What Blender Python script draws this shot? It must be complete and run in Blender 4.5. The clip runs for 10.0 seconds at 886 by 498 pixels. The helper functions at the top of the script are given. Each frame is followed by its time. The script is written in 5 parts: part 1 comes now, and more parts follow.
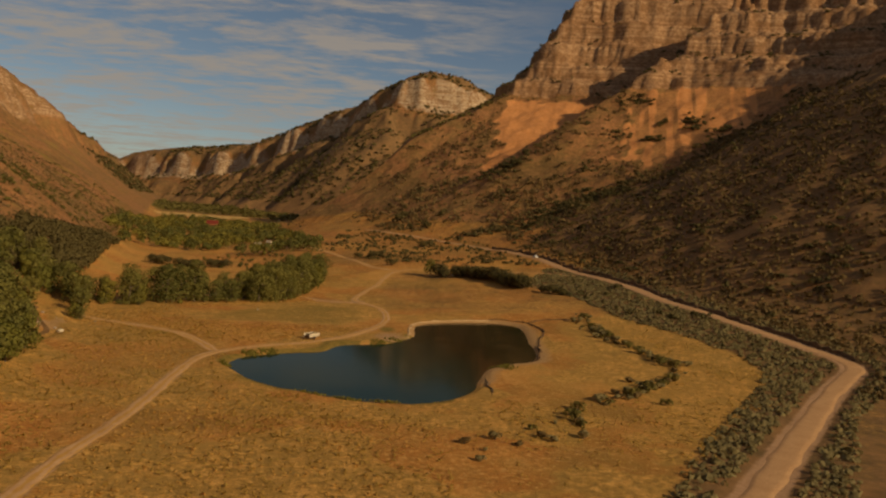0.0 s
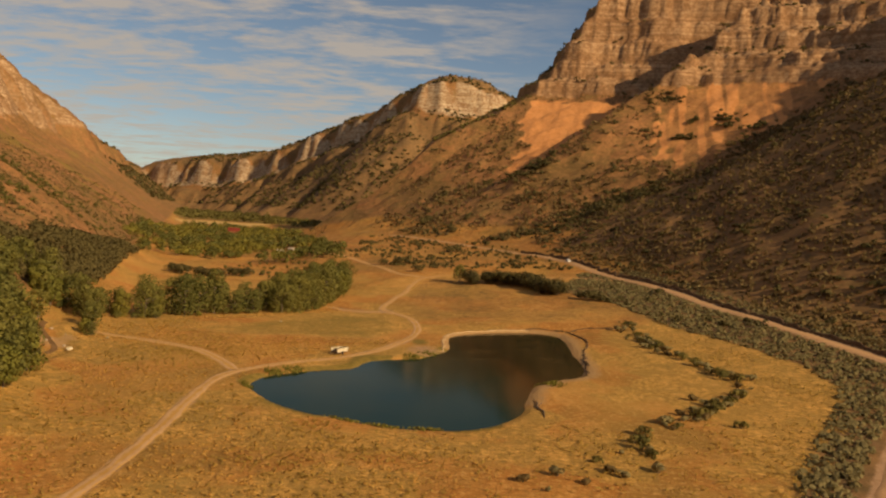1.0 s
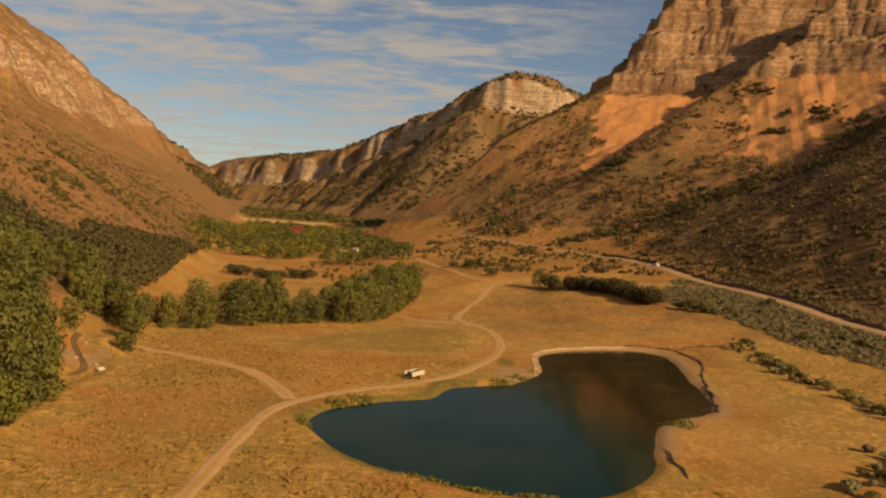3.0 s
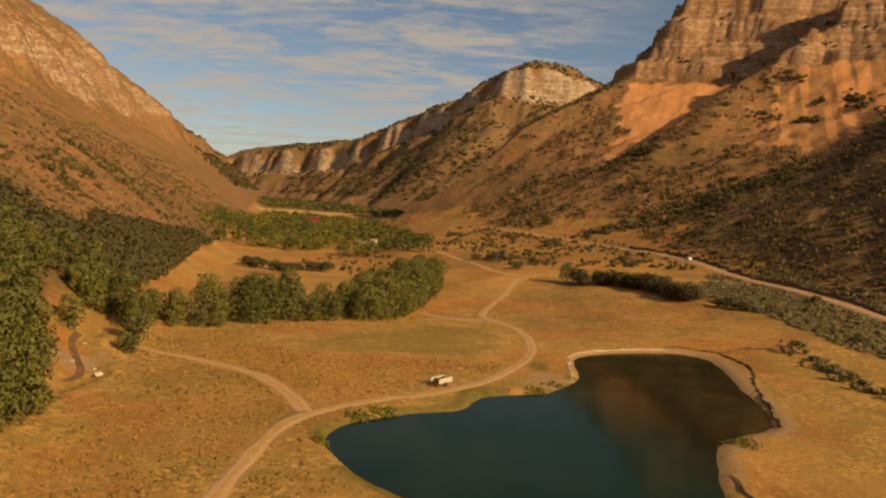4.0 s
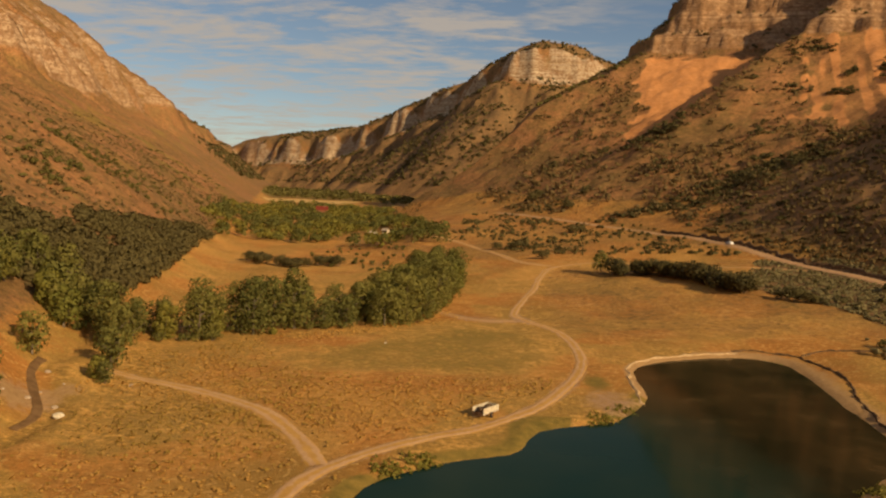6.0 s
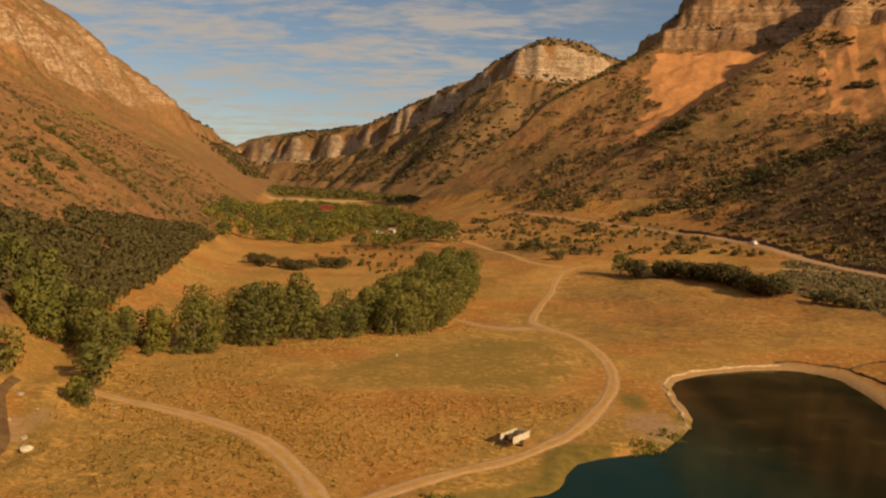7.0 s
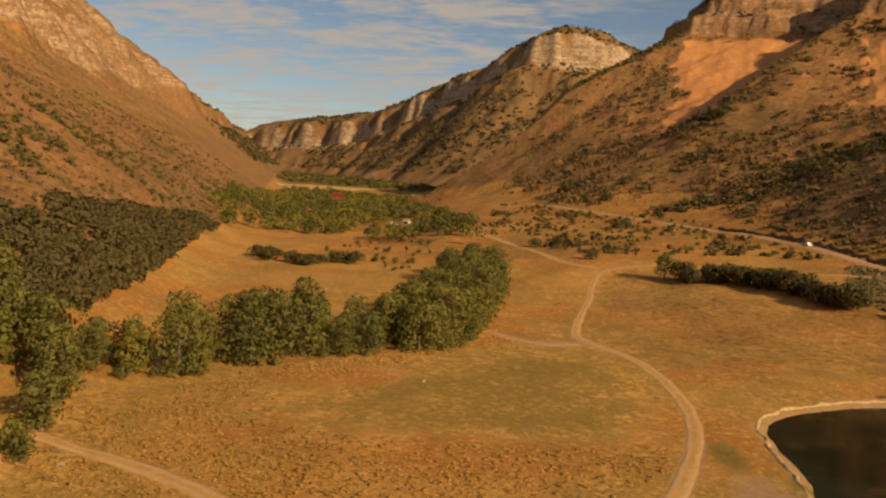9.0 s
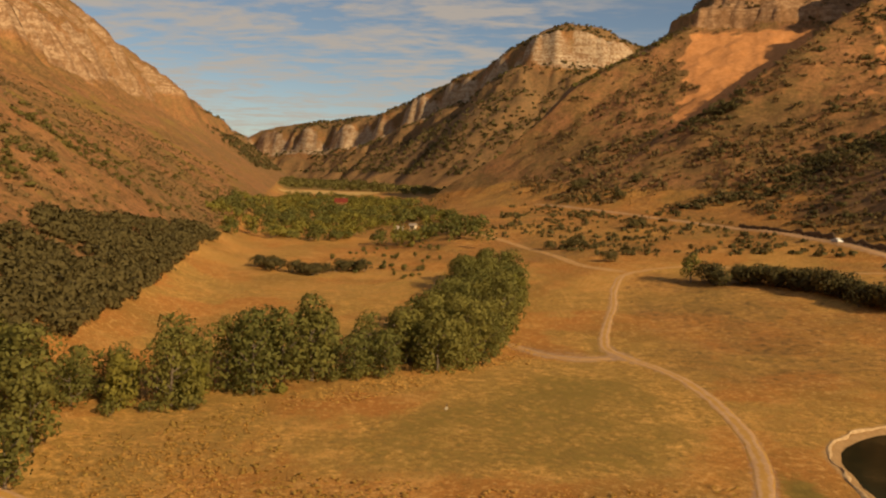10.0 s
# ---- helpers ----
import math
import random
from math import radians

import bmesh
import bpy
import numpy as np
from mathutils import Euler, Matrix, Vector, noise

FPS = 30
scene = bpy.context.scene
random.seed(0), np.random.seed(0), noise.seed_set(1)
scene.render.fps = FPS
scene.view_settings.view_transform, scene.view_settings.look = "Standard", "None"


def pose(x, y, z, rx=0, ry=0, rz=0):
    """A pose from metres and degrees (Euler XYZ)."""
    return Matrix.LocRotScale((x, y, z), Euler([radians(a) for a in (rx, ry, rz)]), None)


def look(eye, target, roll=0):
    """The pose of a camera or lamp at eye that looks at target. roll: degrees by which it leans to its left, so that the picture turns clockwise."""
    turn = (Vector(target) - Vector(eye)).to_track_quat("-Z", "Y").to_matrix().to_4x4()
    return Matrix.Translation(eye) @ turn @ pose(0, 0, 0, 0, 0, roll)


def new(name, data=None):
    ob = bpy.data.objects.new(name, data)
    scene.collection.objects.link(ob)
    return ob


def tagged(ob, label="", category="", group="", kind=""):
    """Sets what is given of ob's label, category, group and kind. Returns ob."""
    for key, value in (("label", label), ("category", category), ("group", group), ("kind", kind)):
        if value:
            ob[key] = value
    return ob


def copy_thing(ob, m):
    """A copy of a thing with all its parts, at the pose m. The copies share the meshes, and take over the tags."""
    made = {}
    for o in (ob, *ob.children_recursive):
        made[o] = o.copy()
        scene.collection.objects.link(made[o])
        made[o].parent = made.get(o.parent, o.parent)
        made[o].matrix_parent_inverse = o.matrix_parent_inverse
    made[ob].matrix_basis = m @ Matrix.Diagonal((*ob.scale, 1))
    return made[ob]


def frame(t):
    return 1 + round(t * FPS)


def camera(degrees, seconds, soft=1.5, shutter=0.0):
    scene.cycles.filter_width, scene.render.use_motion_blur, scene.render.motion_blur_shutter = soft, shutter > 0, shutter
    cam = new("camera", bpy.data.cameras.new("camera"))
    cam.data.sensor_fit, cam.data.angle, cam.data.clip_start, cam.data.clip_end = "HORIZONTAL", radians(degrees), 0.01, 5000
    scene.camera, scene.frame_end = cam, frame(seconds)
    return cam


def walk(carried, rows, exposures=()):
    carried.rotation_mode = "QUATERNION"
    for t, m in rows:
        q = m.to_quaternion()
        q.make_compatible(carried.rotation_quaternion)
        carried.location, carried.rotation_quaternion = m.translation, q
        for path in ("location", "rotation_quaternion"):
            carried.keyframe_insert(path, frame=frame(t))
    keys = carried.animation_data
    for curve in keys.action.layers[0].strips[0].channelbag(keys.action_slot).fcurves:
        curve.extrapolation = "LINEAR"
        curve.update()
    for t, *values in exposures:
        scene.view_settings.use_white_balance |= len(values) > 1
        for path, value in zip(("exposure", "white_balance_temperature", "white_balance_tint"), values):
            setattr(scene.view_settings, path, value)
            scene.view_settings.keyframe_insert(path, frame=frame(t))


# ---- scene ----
cam = camera(57.8, 10.0, soft=2.25)
PATH = [
    (0, (5.979, -7.06, 34.284), (6.027, -5.062, 34.206), 4.4),
    (0.5, (4.065, 1.411, 34.108), (4.092, 3.409, 34.034), 4.0),
    (1, (2.245, 9.786, 33.79), (2.241, 11.785, 33.719), 3.6),
    (1.5, (0.494, 18.071, 33.512), (0.45, 20.069, 33.444), 3.4),
    (2, (-1.192, 26.015, 33.363), (-1.277, 28.012, 33.293), 3.5),
    (2.5, (-2.95, 33.759, 33.28), (-3.073, 35.754, 33.206), 3.6),
    (4, (-8.474, 55.954, 33.297), (-8.671, 57.941, 33.189), 4.0),
    (4.5, (-10.507, 63.126, 33.419), (-10.708, 65.112, 33.295), 3.8),
    (5, (-12.526, 70.153, 33.462), (-12.727, 72.138, 33.33), 3.4),
    (5.5, (-14.405, 77.197, 33.459), (-14.61, 79.182, 33.319), 2.9),
    (7, (-20.364, 98.477, 33.194), (-20.589, 100.458, 33.045), 2.4),
    (7.5, (-22.373, 105.534, 33.116), (-22.609, 107.514, 32.963), 2.9),
    (8, (-24.332, 112.298, 33.305), (-24.574, 114.277, 33.143), 3.3),
    (8.5, (-26.389, 119.151, 33.258), (-26.635, 121.128, 33.086), 3.6),
    (9, (-28.482, 125.909, 33.393), (-28.728, 127.885, 33.215), 3.4),
    (9.5, (-30.696, 132.667, 33.44), (-30.946, 134.643, 33.263), 2.9),
    (10, (-32.79, 139.541, 33.412), (-33.046, 141.517, 33.238), 2.0),
]
walk(cam, [(t, look(eye, target, roll)) for t, eye, target, roll in PATH],
     [(0.0, -0.6, 7250, 10), (0.3, -0.2, 7250, 10), (0.6, -0.05, 7250, 10), (1.0, 0.0, 7250, 10), (10.0, 0.0, 7250, 10)])

# ---- world, sun, exposure ----
SUN_AZ, SUN_EL = 129.0, 27.0          # compass from +y towards +x, and height, in degrees
scene.view_settings.exposure = 0.0
world = bpy.data.worlds.new("sky")
scene.world = world
world.use_nodes = True
wn, wl = world.node_tree.nodes, world.node_tree.links
wn.clear()
w_out = wn.new("ShaderNodeOutputWorld")
w_bg = wn.new("ShaderNodeBackground")
w_sky = wn.new("ShaderNodeTexSky")
w_sky.sky_type = "NISHITA"
w_sky.sun_disc = False
w_sky.sun_elevation = radians(SUN_EL)
w_sky.sun_rotation = radians(SUN_AZ)
w_sky.altitude = 1800
w_sky.dust_density = 1.8
w_sky.ozone_density = 0.75
w_bg.inputs["Strength"].default_value = 0.070
# streaks of thin high cloud, laid on a plane far overhead
w_tc = wn.new("ShaderNodeTexCoord")
w_sep = wn.new("ShaderNodeSeparateXYZ")
wl.new(w_tc.outputs["Generated"], w_sep.inputs[0])


def wmath(op, a, b=None):
    n = wn.new("ShaderNodeMath")
    n.operation = op
    for i, v in enumerate((a, b)):
        if v is None:
            continue
        if isinstance(v, (int, float)):
            n.inputs[i].default_value = v
        else:
            wl.new(v, n.inputs[i])
    return n.outputs[0]


w_h = wmath("MAXIMUM", wmath("ADD", w_sep.outputs["Z"], 0.06), 0.03)
w_comb = wn.new("ShaderNodeCombineXYZ")
wl.new(wmath("DIVIDE", w_sep.outputs["X"], w_h), w_comb.inputs[0])
wl.new(wmath("DIVIDE", w_sep.outputs["Y"], w_h), w_comb.inputs[1])
w_map = wn.new("ShaderNodeMapping")
w_map.inputs["Rotation"].default_value = (0, 0, radians(24))
w_map.inputs["Scale"].default_value = (1.35, 2.3, 1)
wl.new(w_comb.outputs[0], w_map.inputs[0])
w_n1 = wn.new("ShaderNodeTexNoise")
w_n1.inputs["Scale"].default_value = 1.1
w_n1.inputs["Detail"].default_value = 7
w_n1.inputs["Roughness"].default_value = 0.6
w_n1.inputs["Distortion"].default_value = 0.5
wl.new(w_map.outputs[0], w_n1.inputs["Vector"])
w_n2 = wn.new("ShaderNodeTexNoise")
w_n2.inputs["Scale"].default_value = 4.2
w_n2.inputs["Detail"].default_value = 5
w_n2.inputs["Roughness"].default_value = 0.6
wl.new(w_map.outputs[0], w_n2.inputs["Vector"])
w_ramp = wn.new("ShaderNodeValToRGB")
w_ramp.color_ramp.elements[0].position = 0.44
w_ramp.color_ramp.elements[1].position = 0.58
wl.new(wmath("ADD", wmath("MULTIPLY", w_n1.outputs["Fac"], 0.62), wmath("MULTIPLY", w_n2.outputs["Fac"], 0.38)), w_ramp.inputs[0])
w_mix = wn.new("ShaderNodeMixRGB")
w_mix.inputs[2].default_value = (6.6, 5.8, 5.1, 1)
# the cloud thins out towards the east
w_side = wmath("DIVIDE", w_sep.outputs["X"], wmath("MAXIMUM", w_sep.outputs["Y"], 0.2))
w_fade = wmath("MINIMUM", wmath("MAXIMUM", wmath("SUBTRACT", 0.85, wmath("MULTIPLY", w_side, 5.0)), 0.06), 1.0)
wl.new(wmath("MULTIPLY", wmath("MULTIPLY", w_ramp.outputs[0], 0.8), w_fade), w_mix.inputs[0])
wl.new(w_sky.outputs[0], w_mix.inputs[1])
wl.new(w_mix.outputs[0], w_bg.inputs[0])
wl.new(w_bg.outputs[0], w_out.inputs[0])

sun_data = bpy.data.lights.new("sun", "SUN")
sun_data.energy, sun_data.angle, sun_data.color = 4.9, radians(0.6), (1.0, 0.76, 0.47)
sun = new("sun", sun_data)
_az, _el = radians(SUN_AZ), radians(SUN_EL)
SUN_DIR = Vector((math.sin(_az) * math.cos(_el), math.cos(_az) * math.cos(_el), math.sin(_el)))
sun.matrix_world = look(SUN_DIR * 900, (0, 0, 0))

# ---- noise and shape helpers ----
_rng = np.random.RandomState(7)
_PERM = np.concatenate([_rng.permutation(256)] * 2)
_GRAD = np.stack([np.cos(np.linspace(0, 2 * np.pi, 16, False)), np.sin(np.linspace(0, 2 * np.pi, 16, False))], 1)


def perlin(x, y):
    x, y = np.asarray(x, float), np.asarray(y, float)
    xi, yi = np.floor(x).astype(int), np.floor(y).astype(int)
    xf, yf = x - xi, y - yi
    u, v = xf ** 3 * (xf * (xf * 6 - 15) + 10), yf ** 3 * (yf * (yf * 6 - 15) + 10)

    def corner(i, j):
        g = _GRAD[_PERM[_PERM[(xi + i) & 255] + ((yi + j) & 255)] & 15]
        return g[..., 0] * (xf - i) + g[..., 1] * (yf - j)
    a = corner(0, 0) * (1 - u) + corner(1, 0) * u
    b = corner(0, 1) * (1 - u) + corner(1, 1) * u
    return (a * (1 - v) + b * v) * 1.5


def fbm(x, y, size, octaves=4, seed=0, gain=0.5):
    total, amp = 0.0, 1.0
    for k in range(octaves):
        f = 2.0 ** k / size
        total = total + amp * perlin(x * f + 17.3 * seed + 5.1 * k, y * f - 11.7 * seed + 3.7 * k)
        amp *= gain
    return total


def ridged(x, y, size, octaves=3, seed=0):
    total, amp = 0.0, 1.0
    for k in range(octaves):
        f = 2.0 ** k / size
        total = total + amp * (0.5 - np.abs(perlin(x * f + 9.1 * seed + k, y * f + 4.3 * seed)))
        amp *= 0.5
    return total


def smax(a, b, k):
    h = np.clip(0.5 + 0.5 * (a - b) / k, 0, 1)
    return b + (a - b) * h + k * h * (1 - h)


def ramp01(v, a, b):
    t = np.clip((v - a) / (b - a), 0, 1)
    return t * t * (3 - 2 * t)


def line_dist(x, y, pts):
    """Distance to a polyline in plan, and the third value of its points at the nearest place."""
    best = np.full(np.shape(x), 1e9)
    third = np.zeros(np.shape(x))
    for p, q in zip(pts[:-1], pts[1:]):
        dx, dy = q[0] - p[0], q[1] - p[1]
        t = np.clip(((x - p[0]) * dx + (y - p[1]) * dy) / (dx * dx + dy * dy), 0, 1)
        d = np.hypot(x - p[0] - t * dx, y - p[1] - t * dy)
        nearer = d < best
        best = np.where(nearer, d, best)
        if len(p) > 2:
            third = np.where(nearer, p[2] + t * (q[2] - p[2]), third)
    return best, third


def inside(x, y, loop):
    hit = np.zeros(np.shape(x), bool)
    for (x0, y0), (x1, y1) in zip(loop, loop[1:] + loop[:1]):
        if y0 == y1:
            continue
        hit ^= ((y0 > y) != (y1 > y)) & (x < (x1 - x0) * (y - y0) / (y1 - y0) + x0)
    return hit


def loop_dist(x, y, loop):
    """Signed distance to a closed loop, below nought inside."""
    d, _ = line_dist(x, y, loop + loop[:1])
    return np.where(inside(x, y, loop), -d, d)


def spline(pts, step, closed=False):
    """A smooth curve through points in plan, at even small steps."""
    n, out = len(pts), []
    for i in range(n if closed else n - 1):
        p = [Vector(pts[(i + k) % n] if closed else pts[min(max(i + k, 0), n - 1)]) for k in (-1, 0, 1, 2)]
        m = max(2, int((p[2] - p[1]).length / step))
        for j in range(m):
            t = j / m
            q = 0.5 * ((2 * p[1]) + (p[2] - p[0]) * t + (2 * p[0] - 5 * p[1] + 4 * p[2] - p[3]) * t * t + (3 * p[1] - p[0] - 3 * p[2] + p[3]) * t ** 3)
            out.append(tuple(q))
    if not closed:
        out.append(tuple(pts[-1]))
    return out


# ---- plan ----
POND = spline([(-34, 164), (-32.5, 174), (-25.5, 182), (-17, 188), (-15, 195), (-12, 201), (-7, 203.3), (-3, 205.5), (1.5, 213), (5, 223), (5, 237), (6, 247), (13, 256), (22, 262), (31, 266), (39, 262), (40, 246), (39, 226),
               (38.5, 208), (35.5, 195), (28, 187), (23, 179), (20.5, 167), (18.5, 156), (14, 146.5), (7, 140.5), (-3, 139.5), (-15, 143.5), (-26, 151)], 2.5, True)
WATER_Z = -0.55
TRACK_A = spline([(-36, 60), (-38, 90), (-38, 111), (-39, 130), (-40.5, 148), (-41, 168), (-36.5, 180), (-29.5, 189), (-22, 196.5), (-17, 204), (-12.5, 213), (-7, 232), (-4.7, 248), (-5, 264),
                  (-7.5, 280), (-12, 291), (-19, 304), (-19.5, 315), (-17.5, 334), (-14.5, 356), (-12, 383), (-6, 401), (14, 409), (34, 398), (56, 384), (80, 372)], 1.5)
TRACK_B = spline([(-40, 176), (-47, 188), (-56, 198), (-70, 206), (-86, 211)], 1.5)
TRACK_C = spline([(-8, 404), (-20, 419), (-36, 459), (-58, 506), (-70, 525), (-100, 590)], 2.5)
TRACK_D = spline([(-19.5, 297), (-27, 295), (-34, 299), (-43, 309)], 1.5)
ROAD = spline([(20, 40), (36, 70), (53, 98), (77, 136), (100, 171), (113, 188), (120, 198), (120, 214), (115, 240), (108, 268), (102, 300), (97, 335), (88, 366), (81, 385), (75, 409),
               (67, 441), (51, 484), (29, 530), (-8, 590), (-40, 640)], 2.5)
CREEK = spline([(-76, 150), (-80, 172), (-82, 185), (-89, 195), (-94, 203), (-100, 222), (-112, 246)], 2.5)

MEADOW = [(-62, 236), (-56, 250), (-46, 266), (-34, 288), (-20, 288), (-11, 280), (-7, 264), (-8, 246), (-14, 231), (-36, 226), (-55, 222)]
SAGE = [(50, 345), (69, 314), (76, 267), (88, 241), (95, 213), (93, 191), (86, 176), (66, 143), (54, 123), (40, 95), (60, 85), (95, 150), (128, 190), (132, 230), (122, 270), (112, 310), (106, 345), (92, 385), (70, 400)]


def floor_z(x, y):
    u = (x + 70) * 0.966 + (y - 300) * 0.26
    apron = np.minimum(0.075 * (y - 310) + 0.1 * x, (u - 20) * 0.25)
    apron = apron * (1 - ramp01(y, 950, 1230)) - 6 * ramp01(y, 950, 1230)
    base = 0.013 * np.clip(y - 700, 0, 850)
    lumps = fbm(x, y, 70, 3, 1) * 0.9 * ramp01(np.hypot(x, y - 200), 70, 160) + fbm(x, y, 9, 2, 2) * 0.12
    return smax(base, apron, 5.0) - 1.25 + lumps + 1.25 * (1 - ramp01(y, 180, 420))


# the eastern mountain: how far upslope of its foot each height lies, along the valley (spurs, gullies, the end ridge)
RIGHT_S = (200, 280, 320, 345, 375, 410, 450, 485, 520, 545, 571, 592, 612, 640, 665, 690, 720, 746, 785, 825, 866, 900, 960)
RIGHT_D = (
    (0, (-12, -2, 0, 2, 5, 10, 15, 10, 5, 0, 0, 0, 0, 0, 0, 0, 0, 0, 70, 190, 330, 450, 1500)),
    (60, (78, 92, 106, 115, 130, 145, 158, 145, 130, 122, 118, 126, 128, 122, 118, 112, 104, 95, 120, 165, 240, 420, 1600)),
    (120, (165, 190, 208, 222, 248, 272, 274, 268, 245, 222, 205, 240, 252, 240, 218, 205, 188, 165, 176, 196, 235, 420, 1700)),
    (180, (265, 302, 325, 345, 380, 400, 385, 365, 350, 335, 307, 365, 395, 392, 356, 335, 312, 282, 288, 300, 325, 480, 1800)),
    (240, (370, 410, 420, 428, 448, 490, 470, 450, 425, 407, 388, 428, 460, 448, 415, 390, 362, 331, 349, 368, 390, 540, 1900)),
    (300, (460, 495, 500, 503, 515, 545, 530, 515, 500, 488, 476, 505, 525, 492, 465, 436, 410, 382, 400, 424, 452, 640, 2000)),
    (420, (680, 690, 700, 720, 720, 730, 720, 710, 700, 690, 680, 700, 710, 700, 690, 660, 630, 610, 630, 655, 690, 860, 2100)),
    (600, (1400,) * 22 + (2300,)))
# cliff bands: steep risers between sloping ledges
RIGHT_H = (-400, 0, 175, 177.5, 195, 197.5, 220, 224, 248, 252, 272, 277, 300, 420, 900)
RIGHT_Z = (-400, 0, 174, 184, 193, 203, 216, 232, 244, 261, 270, 292, 302, 420, 560)
LEFT_H = (-400, 0, 126, 146, 170, 195, 235, 320, 900)
LEFT_Z = (-400, 0, 126, 178, 214, 248, 274, 300, 350)


def left_h(x, y):
    along = -0.287 * x + 0.958 * y
    h = -0.575 * (x + 117) - 0.172 * (y - 300)
    h = h + ramp01(h, 60, 120) * (18 * ramp01(along, 1570, 1640) - 12 * np.exp(-((along - 1490) / 80.0) ** 2) + 15 * fbm(along, 0 * along, 240, 2, 25))
    grow = ramp01(h, 5, 110)
    h = h + grow * (ridged(along, h * 0.5, 110, 3, 3) - 0.25) * 13 + fbm(x, y, 260, 3, 4) * 14 * grow
    h = h + 9 * np.exp(-((along - 470) / 55.0) ** 2) * ramp01(h, 10, 40) * (1 - ramp01(h, 70, 120))
    crag = ramp01(h, 95, 135)
    h = h + crag * (ridged(along, h * 0.4, 42, 3, 19) - 0.3) * 17
    return h + fbm(x, y, 14, 3, 5) * 1.3 * ramp01(h, 2, 30)


def sd(x, y):
    """Along the eastern mountain's foot, and upslope from it."""
    return -0.495 * x + 0.869 * y, 0.869 * x + 0.495 * y - 249.3


def nose(x, y, h):
    """How far past the mountain's end edge a place lies."""
    return sd(x, y)[0] - 748 - 0.05 * np.maximum(h - 180, 0)


def bed_rise(s):
    """The beds climb gently up the valley."""
    return 11 * ramp01(s, 585, 710)


def right_h(x, y):
    """The eastern mountain's height before its cliffs are cut into ledges."""
    s, d = sd(x, y)
    grow = np.clip(d / 180, 0.0, 1.0)
    s2 = s + fbm(x, y, 95, 3, 6) * (9 - 5 * ramp01(s, 660, 720)) * grow + fbm(x, y, 26, 2, 17) * 3.5 * ramp01(d, 230, 330)
    q = (d - s) * 0.707
    d = d + grow * ((ridged(s, d * 0.2, 48, 2, 7) - 0.25) * 4 + (ridged(q, d * 0.12, 21, 2, 9) - 0.25) * 2.2)
    prev_z, prev = 0.0, np.interp(s2, RIGHT_S, RIGHT_D[0][1])
    h = np.minimum(d - prev, 0.0) * 0.5
    for z, row in RIGHT_D[1:]:
        here = np.interp(s2, RIGHT_S, row)
        h = h + np.clip((d - prev) / (here - prev), 0, 1) * (z - prev_z)
        prev_z, prev = z, here
    crag = ramp01(h, 172, 190)
    h = h + crag * (fbm(q, h * 0.9, 60, 3, 18) * 7.5 + fbm(x, y, 12, 3, 20) * 3.6)
    return h - bed_rise(s) + fbm(x, y, 22, 4, 8) * (1.5 - 0.7 * crag) * ramp01(h, 2, 30)


SLIDE = [(86, 908), (172, 878), (192, 862), (180, 832), (160, 795), (128, 745), (80, 702), (50, 698), (36, 704), (52, 745), (66, 790), (74, 840), (76, 880)]
APRON = [(194, 770), (250, 762), (300, 742), (335, 705), (305, 668), (245, 625), (202, 610), (172, 616), (164, 650), (168, 694), (182, 735)]


def slide(x, y, rh):
    """The bare orange slides below the cliff bands, one in their middle."""
    wob = fbm(x, y, 24, 3, 71) * 11
    out = np.zeros(np.shape(x))
    near = (x > 0) & (x < 380) & (y > 560) & (y < 960)
    if np.any(near):
        xx, yy, ww = x[near], y[near], wob[near]
        a = 1 - ramp01(loop_dist(xx, yy, SLIDE) + ww, -10, 4)
        b = 1 - ramp01(loop_dist(xx, yy, APRON) + ww * 1.4, -12, 6)
        out[near] = np.maximum(a, 0.85 * b)
    return out * (1 - ramp01(rh, 174, 180))


def steps(h, start, size, amount):
    """Thin strata: small risers and treads above a height."""
    f = h / size - np.floor(h / size)
    s = np.clip((f - 0.5) * 3.2 + 0.5, 0, 1)
    return size * (s - f) * amount * ramp01(h, start, start + 12)


MID_CREST = [(420, 2230, 300), (136, 2169, 380), (66, 2142, 408), (-4, 2126, 416), (-50, 2158, 406), (-92, 2200, 387), (-176, 2300, 345), (-403, 2520, 280), (-487, 2570, 251), (-561, 2640, 227),
             (-648, 2690, 222), (-755, 2750, 212), (-858, 2820, 209), (-961, 2900, 202), (-1054, 2985, 192), (-1170, 3100, 162), (-1285, 3230, 131)]
MID_D = (0, 30, 72, 100, 150, 175, 520, 640, 1500)
MID_DROP = (0, 8, 34, 104, 134, 172, 400, 445, 800)


def mid_z(x, y):
    d, top = line_dist(x, y, MID_CREST)
    run = 0.78 * x - 0.62 * y
    band = ramp01(d, 15, 60) * (1 - ramp01(d, 190, 330))
    d = d * (1 + 0.08 * fbm(x, y, 300, 2, 9)) + (ridged(run, d * 0.35, 175, 4, 10) - 0.3) * 30 * band + fbm(x, y, 70, 4, 27) * 14 * band + (ridged(run, d * 0.2, 260, 2, 26) - 0.3) * 60 * ramp01(d, 150, 330) * (1 - ramp01(d, 420, 620))
    return top - np.interp(np.maximum(d, 0), MID_D, MID_DROP) + fbm(x, y, 60, 3, 11) * 3


